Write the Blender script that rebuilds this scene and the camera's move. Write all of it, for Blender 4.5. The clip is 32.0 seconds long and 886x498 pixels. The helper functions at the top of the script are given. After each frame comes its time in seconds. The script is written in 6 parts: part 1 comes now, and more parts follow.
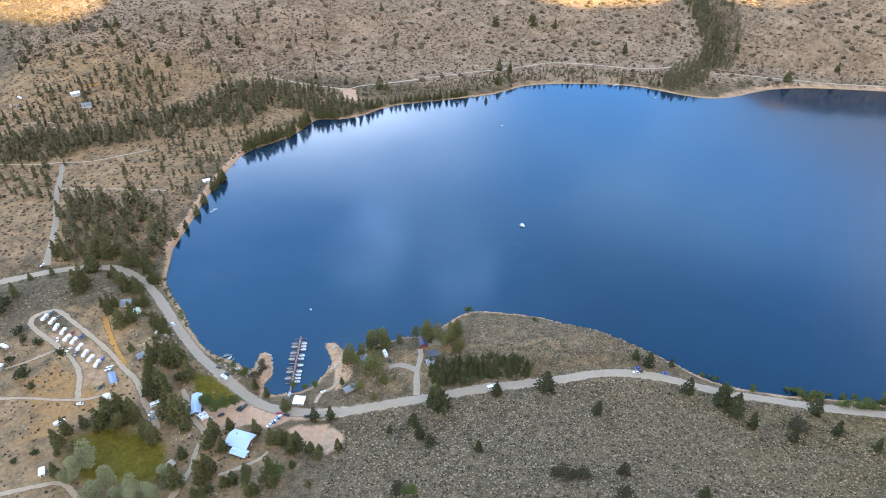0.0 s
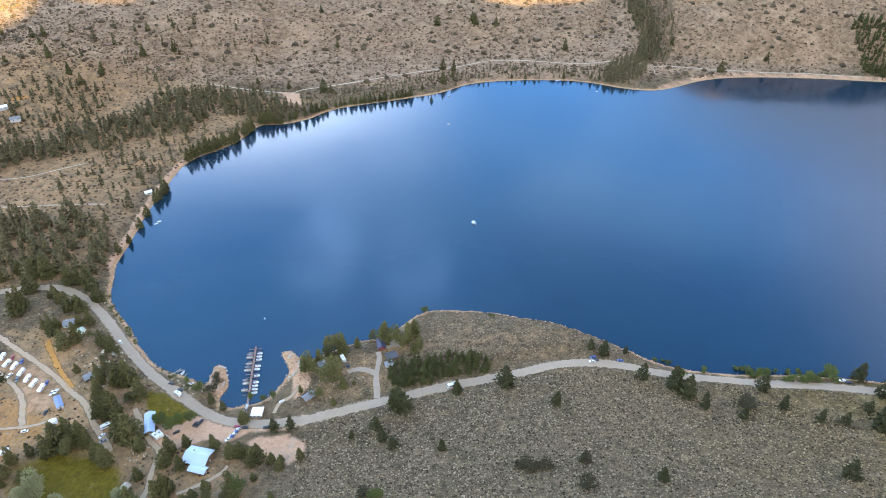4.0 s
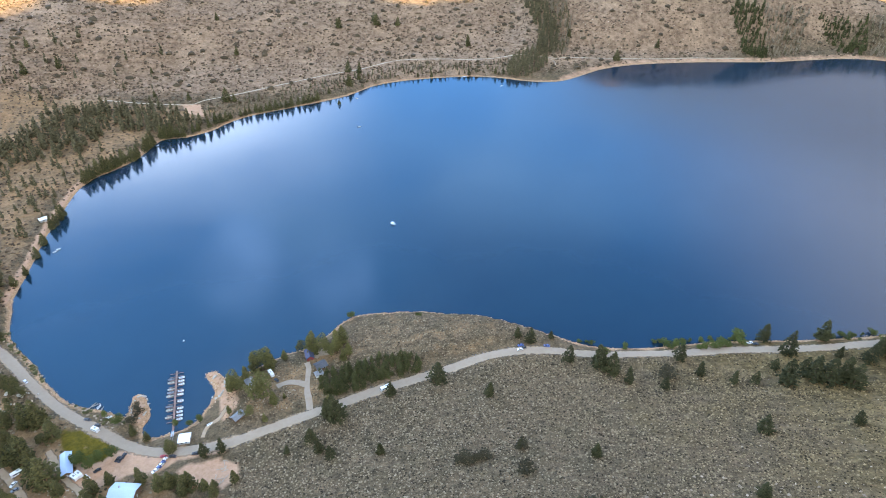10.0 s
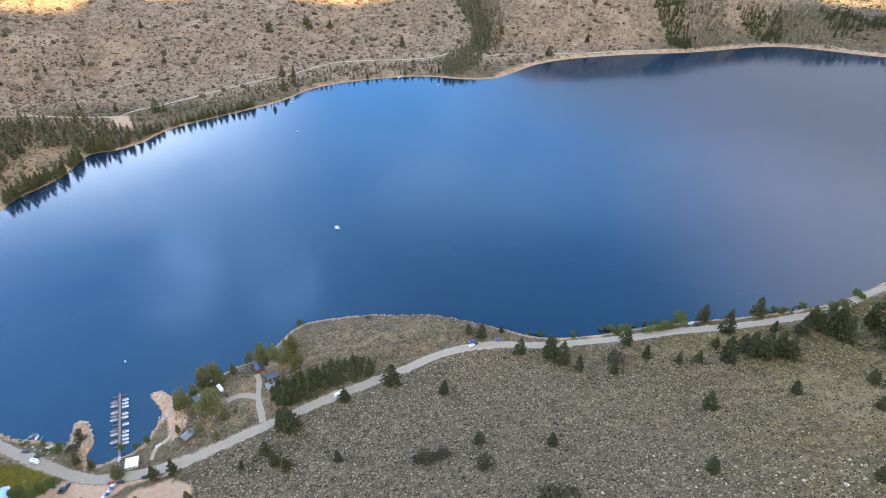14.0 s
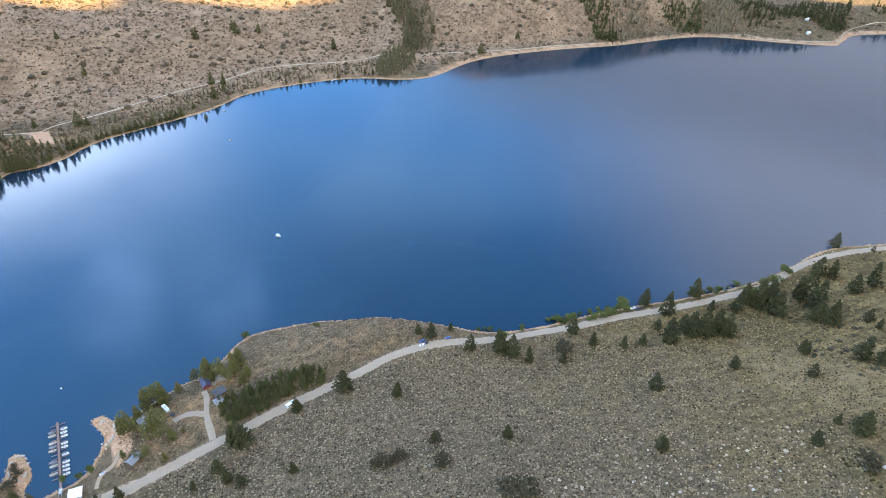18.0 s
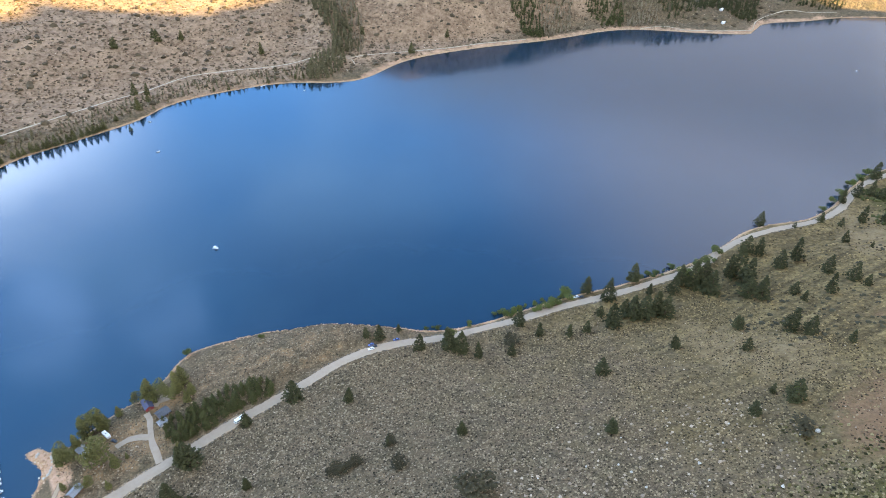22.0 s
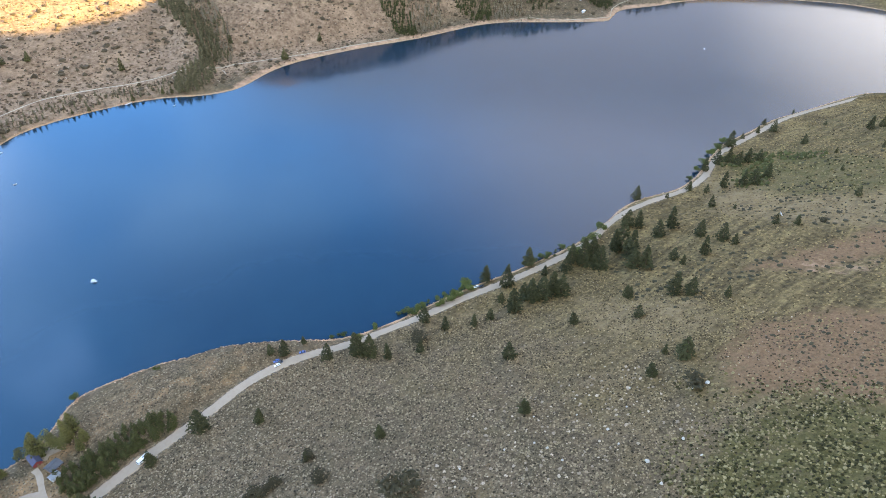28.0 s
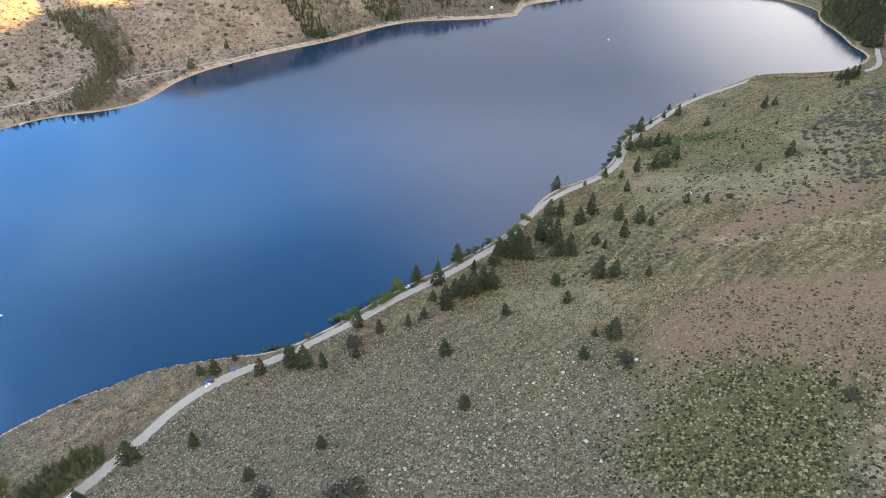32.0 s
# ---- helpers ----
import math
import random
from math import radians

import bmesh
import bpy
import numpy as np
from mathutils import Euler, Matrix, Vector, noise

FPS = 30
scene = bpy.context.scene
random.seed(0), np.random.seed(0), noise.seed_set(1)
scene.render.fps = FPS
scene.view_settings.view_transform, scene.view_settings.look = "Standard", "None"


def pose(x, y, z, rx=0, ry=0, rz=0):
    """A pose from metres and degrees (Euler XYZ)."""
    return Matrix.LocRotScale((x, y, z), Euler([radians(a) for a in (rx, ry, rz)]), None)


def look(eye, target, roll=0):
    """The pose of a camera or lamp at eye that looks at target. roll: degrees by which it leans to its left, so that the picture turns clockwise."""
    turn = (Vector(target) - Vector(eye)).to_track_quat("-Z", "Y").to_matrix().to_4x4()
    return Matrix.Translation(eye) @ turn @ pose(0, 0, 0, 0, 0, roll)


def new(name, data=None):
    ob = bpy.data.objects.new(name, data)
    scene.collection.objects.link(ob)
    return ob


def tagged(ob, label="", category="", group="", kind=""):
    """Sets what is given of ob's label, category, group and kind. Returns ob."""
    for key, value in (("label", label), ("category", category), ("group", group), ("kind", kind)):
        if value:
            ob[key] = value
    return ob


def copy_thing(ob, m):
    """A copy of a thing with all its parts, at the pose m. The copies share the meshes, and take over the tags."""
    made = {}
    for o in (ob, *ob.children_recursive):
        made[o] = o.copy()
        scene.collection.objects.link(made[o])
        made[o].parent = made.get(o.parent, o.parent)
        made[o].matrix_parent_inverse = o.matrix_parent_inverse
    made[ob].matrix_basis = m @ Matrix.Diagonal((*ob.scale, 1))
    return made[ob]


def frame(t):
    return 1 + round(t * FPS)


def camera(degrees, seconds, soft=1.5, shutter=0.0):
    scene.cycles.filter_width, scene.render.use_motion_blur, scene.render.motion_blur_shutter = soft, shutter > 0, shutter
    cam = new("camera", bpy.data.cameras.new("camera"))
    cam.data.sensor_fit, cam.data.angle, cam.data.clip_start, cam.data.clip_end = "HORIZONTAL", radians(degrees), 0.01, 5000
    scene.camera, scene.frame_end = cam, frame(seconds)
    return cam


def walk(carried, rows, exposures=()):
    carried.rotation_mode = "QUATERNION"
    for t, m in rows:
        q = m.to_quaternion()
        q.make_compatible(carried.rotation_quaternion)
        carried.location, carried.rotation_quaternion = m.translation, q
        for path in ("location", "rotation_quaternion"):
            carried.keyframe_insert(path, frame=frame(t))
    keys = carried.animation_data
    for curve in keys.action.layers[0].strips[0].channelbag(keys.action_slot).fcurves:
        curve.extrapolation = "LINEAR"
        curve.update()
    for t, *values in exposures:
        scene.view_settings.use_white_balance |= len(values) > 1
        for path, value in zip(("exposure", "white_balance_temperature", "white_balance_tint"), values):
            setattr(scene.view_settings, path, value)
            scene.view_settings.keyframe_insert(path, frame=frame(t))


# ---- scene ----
cam = camera(69.25, 32.0, soft=0.90)
# seconds, pitch from straight down, turn: the camera hangs still in the air and turns to its right
TURNS = [(0, 54.87, 0.001), (1, 54.87, -1.27), (2, 54.87, -2.519), (3, 54.87, -3.797), (3.5, 54.87, -4.437),
         (5.5, 54.87, -7.216), (6, 54.87, -7.925), (7, 54.87, -9.355), (8, 54.87, -10.795), (9, 54.87, -12.219),
         (10, 54.87, -13.682), (11, 54.87, -15.12), (12, 54.87, -16.57), (13, 54.87, -18.037), (14, 54.87, -19.536),
         (14.5, 54.87, -20.291), (16.5, 54.87, -23.237), (17, 54.87, -24.006), (18, 54.87, -25.568), (19, 54.87, -27.114),
         (20, 54.87, -28.671), (21, 54.87, -30.205), (22, 54.87, -31.783), (23, 54.87, -33.385), (23.5, 54.87, -34.255),
         (24, 54.87, -35.183), (24.5, 54.87, -36.155), (25, 54.87, -37.132), (25.5, 54.87, -38.117), (27.5, 54.87, -41.991),
         (28, 54.87, -42.967), (29, 54.87, -44.925), (30, 54.87, -46.888), (31, 54.87, -48.815), (32, 54.87, -50.783)]
walk(cam, [(t, pose(0, 0, 336, rx, 0, rz)) for t, rx, rz in TURNS], exposures=((0, 2.60, 9700, 5), (32, 2.60, 9700, 5)))

# ---- light: the sun stands low behind the ridge at the head of the lake; the basin lies in its shade ----
SUN_EL, SUN_AZ = math.atan(0.25), math.atan2(-0.8, 0.6)
sun = new("sun", bpy.data.lights.new("sun", "SUN"))
sun.data.energy, sun.data.angle, sun.data.color = 6.0, radians(0.6), (1.0, 0.89, 0.56)
sun_way = Vector((math.cos(SUN_AZ) * math.cos(SUN_EL), math.sin(SUN_AZ) * math.cos(SUN_EL), math.sin(SUN_EL)))
sun.matrix_world = look(sun_way * 3000, (0, 0, 0))

world = bpy.data.worlds.new("sky")
scene.world = world
world.use_nodes = True
wn, wl = world.node_tree.nodes, world.node_tree.links
wn.clear()
sky = wn.new("ShaderNodeTexSky")
sky.sky_type, sky.sun_disc, sky.sun_elevation, sky.sun_rotation = "NISHITA", False, radians(24), math.pi / 2 - SUN_AZ
sky.air_density, sky.dust_density, sky.ozone_density = 1.0, 0.1, 3.8
way = wn.new("ShaderNodeTexCoord").outputs["Generated"]
axes = wn.new("ShaderNodeSeparateXYZ")
wl.new(way, axes.inputs[0])
EAST, NORTH, UP = axes.outputs["X"], axes.outputs["Y"], axes.outputs["Z"]


def sky_ramp(value, lo, hi, top=1.0):
    """0 at lo, rising softly to top at hi."""
    r = wn.new("ShaderNodeMapRange")
    r.interpolation_type = "SMOOTHSTEP"
    r.inputs["From Min"].default_value, r.inputs["From Max"].default_value = min(lo, hi), max(lo, hi)
    r.inputs["To Min"].default_value, r.inputs["To Max"].default_value = (0.0, top) if lo < hi else (top, 0.0)
    wl.new(value, r.inputs["Value"])
    return r.outputs["Result"]


def sky_times(*factors):
    out = factors[0]
    for f in factors[1:]:
        m = wn.new("ShaderNodeMath")
        m.operation = "MULTIPLY"
        wl.new(out, m.inputs[0])
        wl.new(f, m.inputs[1])
        out = m.outputs[0]
    return out


def sky_noise(scale, stretch, detail=5):
    flat = wn.new("ShaderNodeMapping")
    flat.inputs["Scale"].default_value, flat.inputs["Location"].default_value = (1.0, 1.0, stretch), (0.35, 0.2, 0.1)
    wl.new(way, flat.inputs["Vector"])
    t = wn.new("ShaderNodeTexNoise")
    t.inputs["Scale"].default_value, t.inputs["Detail"].default_value, t.inputs["Roughness"].default_value = scale, detail, 0.55
    wl.new(flat.outputs["Vector"], t.inputs["Vector"])
    return t.outputs["Fac"]


def sky_over(factor, colour, under):
    m = wn.new("ShaderNodeMix")
    m.data_type = "RGBA"
    wl.new(factor, m.inputs["Factor"])
    wl.new(under, m.inputs["A"])
    m.inputs["B"].default_value = (*colour, 1)
    return m.outputs["Result"]


# The sky patches below are shaped to tone the lake's reflections.
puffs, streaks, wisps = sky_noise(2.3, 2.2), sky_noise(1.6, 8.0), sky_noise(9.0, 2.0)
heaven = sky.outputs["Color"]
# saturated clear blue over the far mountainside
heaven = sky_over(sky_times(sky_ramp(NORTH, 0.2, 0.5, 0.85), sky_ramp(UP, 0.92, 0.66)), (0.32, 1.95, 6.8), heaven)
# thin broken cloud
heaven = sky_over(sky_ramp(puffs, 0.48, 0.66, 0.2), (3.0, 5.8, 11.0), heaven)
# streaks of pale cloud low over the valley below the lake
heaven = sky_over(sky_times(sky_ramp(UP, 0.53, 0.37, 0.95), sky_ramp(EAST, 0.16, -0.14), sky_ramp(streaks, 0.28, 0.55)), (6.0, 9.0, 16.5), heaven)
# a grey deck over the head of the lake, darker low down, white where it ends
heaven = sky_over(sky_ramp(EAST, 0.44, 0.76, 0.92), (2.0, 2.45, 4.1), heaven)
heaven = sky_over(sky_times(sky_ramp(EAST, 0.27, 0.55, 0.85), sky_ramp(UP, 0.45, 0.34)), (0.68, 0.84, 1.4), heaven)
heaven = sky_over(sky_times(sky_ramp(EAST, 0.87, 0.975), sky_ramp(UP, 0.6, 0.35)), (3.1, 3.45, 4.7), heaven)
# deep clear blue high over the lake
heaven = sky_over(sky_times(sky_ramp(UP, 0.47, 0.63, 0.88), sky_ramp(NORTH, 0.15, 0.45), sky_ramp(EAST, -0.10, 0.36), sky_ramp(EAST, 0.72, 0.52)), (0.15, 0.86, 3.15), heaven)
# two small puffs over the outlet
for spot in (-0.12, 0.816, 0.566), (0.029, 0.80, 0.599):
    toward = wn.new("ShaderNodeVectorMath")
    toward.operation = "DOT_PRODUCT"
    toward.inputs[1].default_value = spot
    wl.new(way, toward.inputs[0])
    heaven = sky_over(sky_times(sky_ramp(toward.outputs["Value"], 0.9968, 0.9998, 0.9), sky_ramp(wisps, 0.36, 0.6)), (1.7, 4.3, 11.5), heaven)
# broken cloud over the moraine behind: unseen, added to light the ground
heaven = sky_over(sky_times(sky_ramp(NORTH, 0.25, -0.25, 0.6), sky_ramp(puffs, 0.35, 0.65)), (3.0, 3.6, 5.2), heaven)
back = wn.new("ShaderNodeBackground")
back.inputs["Strength"].default_value = 0.15
wout = wn.new("ShaderNodeOutputWorld")
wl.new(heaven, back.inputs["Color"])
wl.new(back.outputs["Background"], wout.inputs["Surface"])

# ---- materials ----
class Nodes:
    """A node material, with short ways to add nodes."""

    def __init__(self, name, rough_value=0.9, spec=0.3):
        self.mat = bpy.data.materials.new(name)
        self.mat.use_nodes = True
        self.n, self.l = self.mat.node_tree.nodes, self.mat.node_tree.links
        self.n.clear()
        self.out = self.n.new("ShaderNodeOutputMaterial")
        self.b = self.n.new("ShaderNodeBsdfPrincipled")
        self.b.inputs["Roughness"].default_value = rough_value
        self.b.inputs["Specular IOR Level"].default_value = spec
        self.l.new(self.b.outputs["BSDF"], self.out.inputs["Surface"])
        self.place = self.n.new("ShaderNodeNewGeometry").outputs["Position"]

    def put(self, value, socket):
        if hasattr(value, "links"):
            self.l.new(value, socket)
        else:
            socket.default_value = value

    def noise(self, size, detail=4, roughness=0.6, where=None, distortion=0.0):
        t = self.n.new("ShaderNodeTexNoise")
        t.inputs["Scale"].default_value = 1.0 / size
        t.inputs["Detail"].default_value, t.inputs["Roughness"].default_value = detail, roughness
        t.inputs["Distortion"].default_value = distortion
        self.l.new(where or self.place, t.inputs["Vector"])
        return t.outputs["Fac"]

    def cells(self, size, where=None):
        t = self.n.new("ShaderNodeTexVoronoi")
        t.inputs["Scale"].default_value = 1.0 / size
        self.l.new(where or self.place, t.inputs["Vector"])
        return t.outputs["Distance"]

    def ramp(self, value, *stops):
        r = self.n.new("ShaderNodeValToRGB")
        e = r.color_ramp.elements
        while len(e) < len(stops):
            e.new(0.5)
        for el, (at, c) in zip(e, stops):
            el.position = at
            el.color = (*c, 1) if isinstance(c, tuple) else (c, c, c, 1)
        self.l.new(value, r.inputs["Fac"])
        return r.outputs["Color"]

    def mix(self, f, a, b, kind="MIX"):
        m = self.n.new("ShaderNodeMix")
        m.data_type, m.blend_type = "RGBA", kind
        self.put(f, m.inputs["Factor"])
        for v, s in ((a, m.inputs["A"]), (b, m.inputs["B"])):
            self.put((*v, 1) if isinstance(v, tuple) else v, s)
        return m.outputs["Result"]

    def math(self, op, a, b=0.5):
        m = self.n.new("ShaderNodeMath")
        m.operation = op
        m.use_clamp = op == "MULTIPLY_ADD"
        self.put(a, m.inputs[0])
        self.put(b, m.inputs[1])
        return m.outputs[0]

    def range(self, v, a, b):
        m = self.n.new("ShaderNodeMapRange")
        m.inputs["From Min"].default_value, m.inputs["From Max"].default_value = a, b
        self.l.new(v, m.inputs["Value"])
        return m.outputs["Result"]

    def attribute(self, name):
        a = self.n.new("ShaderNodeAttribute")
        a.attribute_name = name
        return a.outputs["Fac"]

    def height(self):
        s = self.n.new("ShaderNodeSeparateXYZ")
        self.l.new(self.place, s.inputs[0])
        return s.outputs["Z"]

    def random(self):
        return self.n.new("ShaderNodeObjectInfo").outputs["Random"]

    def island(self):
        return self.n.new("ShaderNodeNewGeometry").outputs["Random Per Island"]

    def bump(self, value, distance, strength=1.0):
        b = self.n.new("ShaderNodeBump")
        b.inputs["Distance"].default_value, b.inputs["Strength"].default_value = distance, strength
        self.l.new(value, b.inputs["Height"])
        self.l.new(b.outputs["Normal"], self.b.inputs["Normal"])

    def colour(self, c):
        self.put((*c, 1) if isinstance(c, tuple) else c, self.b.inputs["Base Color"])
        return self.mat


def mat_ground():
    m = Nodes("ground", 0.95, 0.15)
    grain, patch, wide = m.noise(1.3, 5, 0.7), m.noise(14, 4), m.noise(120, 3)
    soil = m.ramp(grain, (0.32, (0.062, 0.051, 0.034)), (0.5, (0.112, 0.096, 0.066)), (0.68, (0.19, 0.165, 0.118)))
    sage = m.ramp(grain, (0.35, (0.054, 0.049, 0.031)), (0.6, (0.108, 0.098, 0.065)))
    c = m.mix(m.range(patch, 0.4, 0.62), soil, sage)
    c = m.mix(m.range(wide, 0.45, 0.7), c, m.ramp(grain, (0.3, (0.078, 0.064, 0.040)), (0.7, (0.185, 0.152, 0.102))))
    # olive and straw tones on the slope towards the head of the lake
    grassy = m.ramp(m.noise(3.5, 5, 0.7), (0.32, (0.068, 0.058, 0.027)), (0.68, (0.165, 0.138, 0.072)))
    turn = m.math("ADD", m.attribute("olive"), m.math("MULTIPLY", m.math("ADD", m.noise(34, 4), -0.5), 1.6))
    c = m.mix(m.range(turn, 0.2, 0.8), c, grassy)
    # worn hollows and drier rises a few strides across, deepened to paint relief shade
    c = m.mix(1.0, c, m.ramp(m.noise(4.5, 5, 0.75), (0.35, 0.56), (0.65, 1.40)), "MULTIPLY")
    # trodden terraces along the contours of the slope, their banded shade painted in
    lie = m.n.new("ShaderNodeMapping")
    lie.inputs["Scale"].default_value = (0.02, 0.02, 0.55)
    m.l.new(m.place, lie.inputs["Vector"])
    terrace_shade = m.ramp(m.noise(1.0, 4, 0.6, lie.outputs["Vector"]), (0.39, 0.58), (0.61, 1.36))
    c = m.mix(m.math("MULTIPLY", m.attribute("olive"), 0.8), c, m.mix(1.0, c, terrace_shade, "MULTIPLY"))
    wob = m.math("ADD", m.math("MULTIPLY", m.noise(11, 6, 0.65), 2.4), -1.2)
    for name, lo, hi in (("dry", (0.205, 0.140, 0.078), (0.355, 0.258, 0.158)), ("ochre", (0.22, 0.135, 0.06), (0.33, 0.215, 0.105)), ("straw", (0.15, 0.124, 0.072), (0.225, 0.19, 0.12)), ("rust", (0.108, 0.072, 0.042), (0.208, 0.150, 0.092)),
                         ("green", (0.043, 0.045, 0.017), (0.110, 0.108, 0.046)), ("lawn", (0.055, 0.055, 0.008), (0.135, 0.118, 0.018)),
                         ("scree", (0.099, 0.074, 0.051), (0.295, 0.237, 0.175)), ("sand", (0.36, 0.25, 0.18), (0.47, 0.35, 0.262))):
        a = m.math("ADD", m.attribute(name), m.math("MULTIPLY", wob, 0.6))
        c = m.mix(m.range(a, 0.25, 0.75), c, m.ramp(m.noise(7 if name == "scree" else 2.5, 6, 0.7), (0.32, lo), (0.68, hi)))
    # pale gravel fans on the scree
    fans = m.math("MULTIPLY", m.attribute("scree"), m.range(m.noise(55, 6, 0.72), 0.52, 0.66))
    c = m.mix(fans, c, m.ramp(m.noise(3.0, 5, 0.7), (0.32, (0.20, 0.153, 0.106)), (0.68, (0.42, 0.347, 0.258))))
    # bare rock on the unseen high mountains, darkened and blued to cancel mirrored sunlight
    high = m.math("ADD", m.height(), m.math("MULTIPLY", m.noise(220, 5), 160.0))
    rock = m.ramp(m.noise(40, 6, 0.7), (0.3, (0.04, 0.049, 0.07)), (0.7, (0.075, 0.090, 0.122)))
    c = m.mix(m.range(high, 190, 330), c, rock)
    rim = m.math("ADD", m.height(), m.math("MULTIPLY", m.noise(16, 5, 0.7), -4.2))
    beach = m.ramp(m.noise(1.1, 4, 0.75), (0.35, (0.19, 0.135, 0.085)), (0.6, (0.44, 0.33, 0.22)))
    c = m.mix(m.range(rim, -0.75, -1.5), c, beach)
    c = m.mix(m.range(m.height(), -0.3, -2.5), c, (0.05, 0.07, 0.06))
    c = m.mix(1.0, c, (1.22, 0.948, 0.80), "MULTIPLY")
    m.bump(m.math("ADD", m.noise(0.9, 6, 0.75), m.math("MULTIPLY", m.noise(14, 4), 11.0)), 0.35)
    return m.colour(c)


def mat_water():
    m = Nodes("lake water", 0.06, 0.5)
    m.b.inputs["IOR"].default_value = 1.45
    ripple = m.noise(1.6, 3, 0.55, distortion=0.4)
    wind = m.math("ADD", m.math("MULTIPLY", m.noise(120, 3, 0.5), 0.6), m.math("MULTIPLY", m.noise(30, 5, 0.65), 0.4))
    m.put(m.range(wind, 0.3, 0.75), m.b.inputs["Roughness"])
    r = m.b.inputs["Roughness"].links[0].from_node
    r.inputs["To Min"].default_value, r.inputs["To Max"].default_value = 0.07, 0.18
    m.bump(ripple, 0.05, 0.25)
    return m.colour(m.ramp(m.noise(160, 3), (0.3, (0.004, 0.019, 0.034)), (0.7, (0.006, 0.026, 0.042))))


def mat_speckled(name, lo, hi, size=1.0, roughness=0.9, depth=0.05, vary=0.25, spec=0.3):
    m = Nodes(name, roughness, spec)
    c = m.mix(m.range(m.noise(size, 5, 0.7), 0.35, 0.65), lo, hi)
    c = m.mix(m.math("MULTIPLY", m.range(m.noise(size * 12, 3), 0.35, 0.7), vary), c, tuple(v * 0.55 for v in lo))
    m.bump(m.noise(size * 0.4, 4, 0.7), depth)
    return m.colour(c)


def mat_leaf(name, lo, hi, tint):
    m = Nodes(name, 0.85, 0.2)
    c = m.mix(m.random(), lo, hi)
    c = m.mix(m.math("MULTIPLY", m.island(), 0.65), c, tint)
    m.bump(m.noise(0.35, 4, 0.8), 0.12)
    return m.colour(m.mix(1.0, c, (1.1, 1.0, 0.85), "MULTIPLY"))


def mat_island(name, stops, roughness=0.9, size=0.6, shift=None):
    """Colour that differs from piece to piece of one mesh."""
    m = Nodes(name, roughness, 0.2)
    c = m.ramp(m.island(), *stops)
    if shift:
        s = m.n.new("ShaderNodeSeparateXYZ")
        m.l.new(m.place, s.inputs[0])
        c = m.mix(m.range(s.outputs["X"], 90, 420), c, m.mix(1.0, c, shift, "MULTIPLY"))
    c = m.mix(m.range(m.noise(size, 4, 0.7), 0.3, 0.7), m.mix(0.45, c, (0.028, 0.020, 0.012)), c)
    return m.colour(m.mix(1.0, c, (1.19, 0.985, 0.84), "MULTIPLY"))


def mat_paint(name, c, roughness=0.45, metal=0.0, dirt=0.25):
    m = Nodes(name, roughness, 0.5)
    m.b.inputs["Metallic"].default_value = metal
    return m.colour(m.mix(m.math("MULTIPLY", m.range(m.noise(0.8, 4), 0.4, 0.75), dirt), c, tuple(0.6 * v + 0.03 for v in c)))


M_GROUND, M_WATER = mat_ground(), mat_water()


def mat_track(name, lo, hi, loose):
    """Trodden earth whose edges fray into the ground."""
    m = Nodes(name, 0.95, 0.15)
    m.colour(m.mix(m.range(m.noise(3.0, 6, 0.65), 0.22, 0.78), lo, hi))
    m.bump(m.noise(0.5, 4, 0.7), 0.015)
    edge = m.math("ADD", m.math("MULTIPLY", m.attribute("rim"), loose), m.math("MULTIPLY", m.noise(4.0, 5, 0.7), 0.9))
    clear, blend = m.n.new("ShaderNodeBsdfTransparent"), m.n.new("ShaderNodeMixShader")
    m.l.new(m.range(edge, 0.85, 1.15), blend.inputs[0])
    m.l.new(m.b.outputs[0], blend.inputs[1])
    m.l.new(clear.outputs[0], blend.inputs[2])
    m.l.new(blend.outputs[0], m.out.inputs["Surface"])
    return m.mat


M_DIRT = mat_track("pale dirt", (0.325, 0.21, 0.132), (0.435, 0.305, 0.205), 0.75)
M_ROAD = mat_track("worn asphalt", (0.30, 0.217, 0.154), (0.36, 0.27, 0.198), 0.3)
M_TRAIL = mat_track("pale trail", (0.31, 0.235, 0.16), (0.50, 0.39, 0.28), 0.95)
M_OCHRE = mat_track("ochre earth", (0.36, 0.145, 0.036), (0.52, 0.245, 0.075), 0.6)
M_BARK = mat_speckled("bark", (0.07, 0.045, 0.03), (0.14, 0.09, 0.06), 0.3, 0.95, 0.03)
M_PINE = mat_leaf("pine needles", (0.015, 0.019, 0.008), (0.034, 0.038, 0.015), (0.074, 0.072, 0.033))
M_ASPEN = mat_leaf("broad leaves", (0.034, 0.050, 0.014), (0.065, 0.085, 0.022), (0.095, 0.11, 0.035))
M_WILLOW = mat_leaf("willow leaves", (0.085, 0.095, 0.042), (0.15, 0.155, 0.082), (0.32, 0.31, 0.19))
M_BRUSH = mat_leaf("dark brush", (0.026, 0.024, 0.014), (0.045, 0.040, 0.024), (0.07, 0.06, 0.036))
M_GROVE = mat_leaf("dark aspen leaves", (0.024, 0.030, 0.011), (0.050, 0.056, 0.020), (0.105, 0.105, 0.042))
# brown-olive needles of the distant woods, paled to paint in air haze
M_FARPINE = mat_leaf("hazed conifer needles", (0.040, 0.037, 0.019), (0.086, 0.078, 0.042), (0.19, 0.162, 0.098))
M_BIGPINE = mat_leaf("olive pine needles", (0.025, 0.030, 0.012), (0.064, 0.063, 0.025), (0.155, 0.138, 0.058))
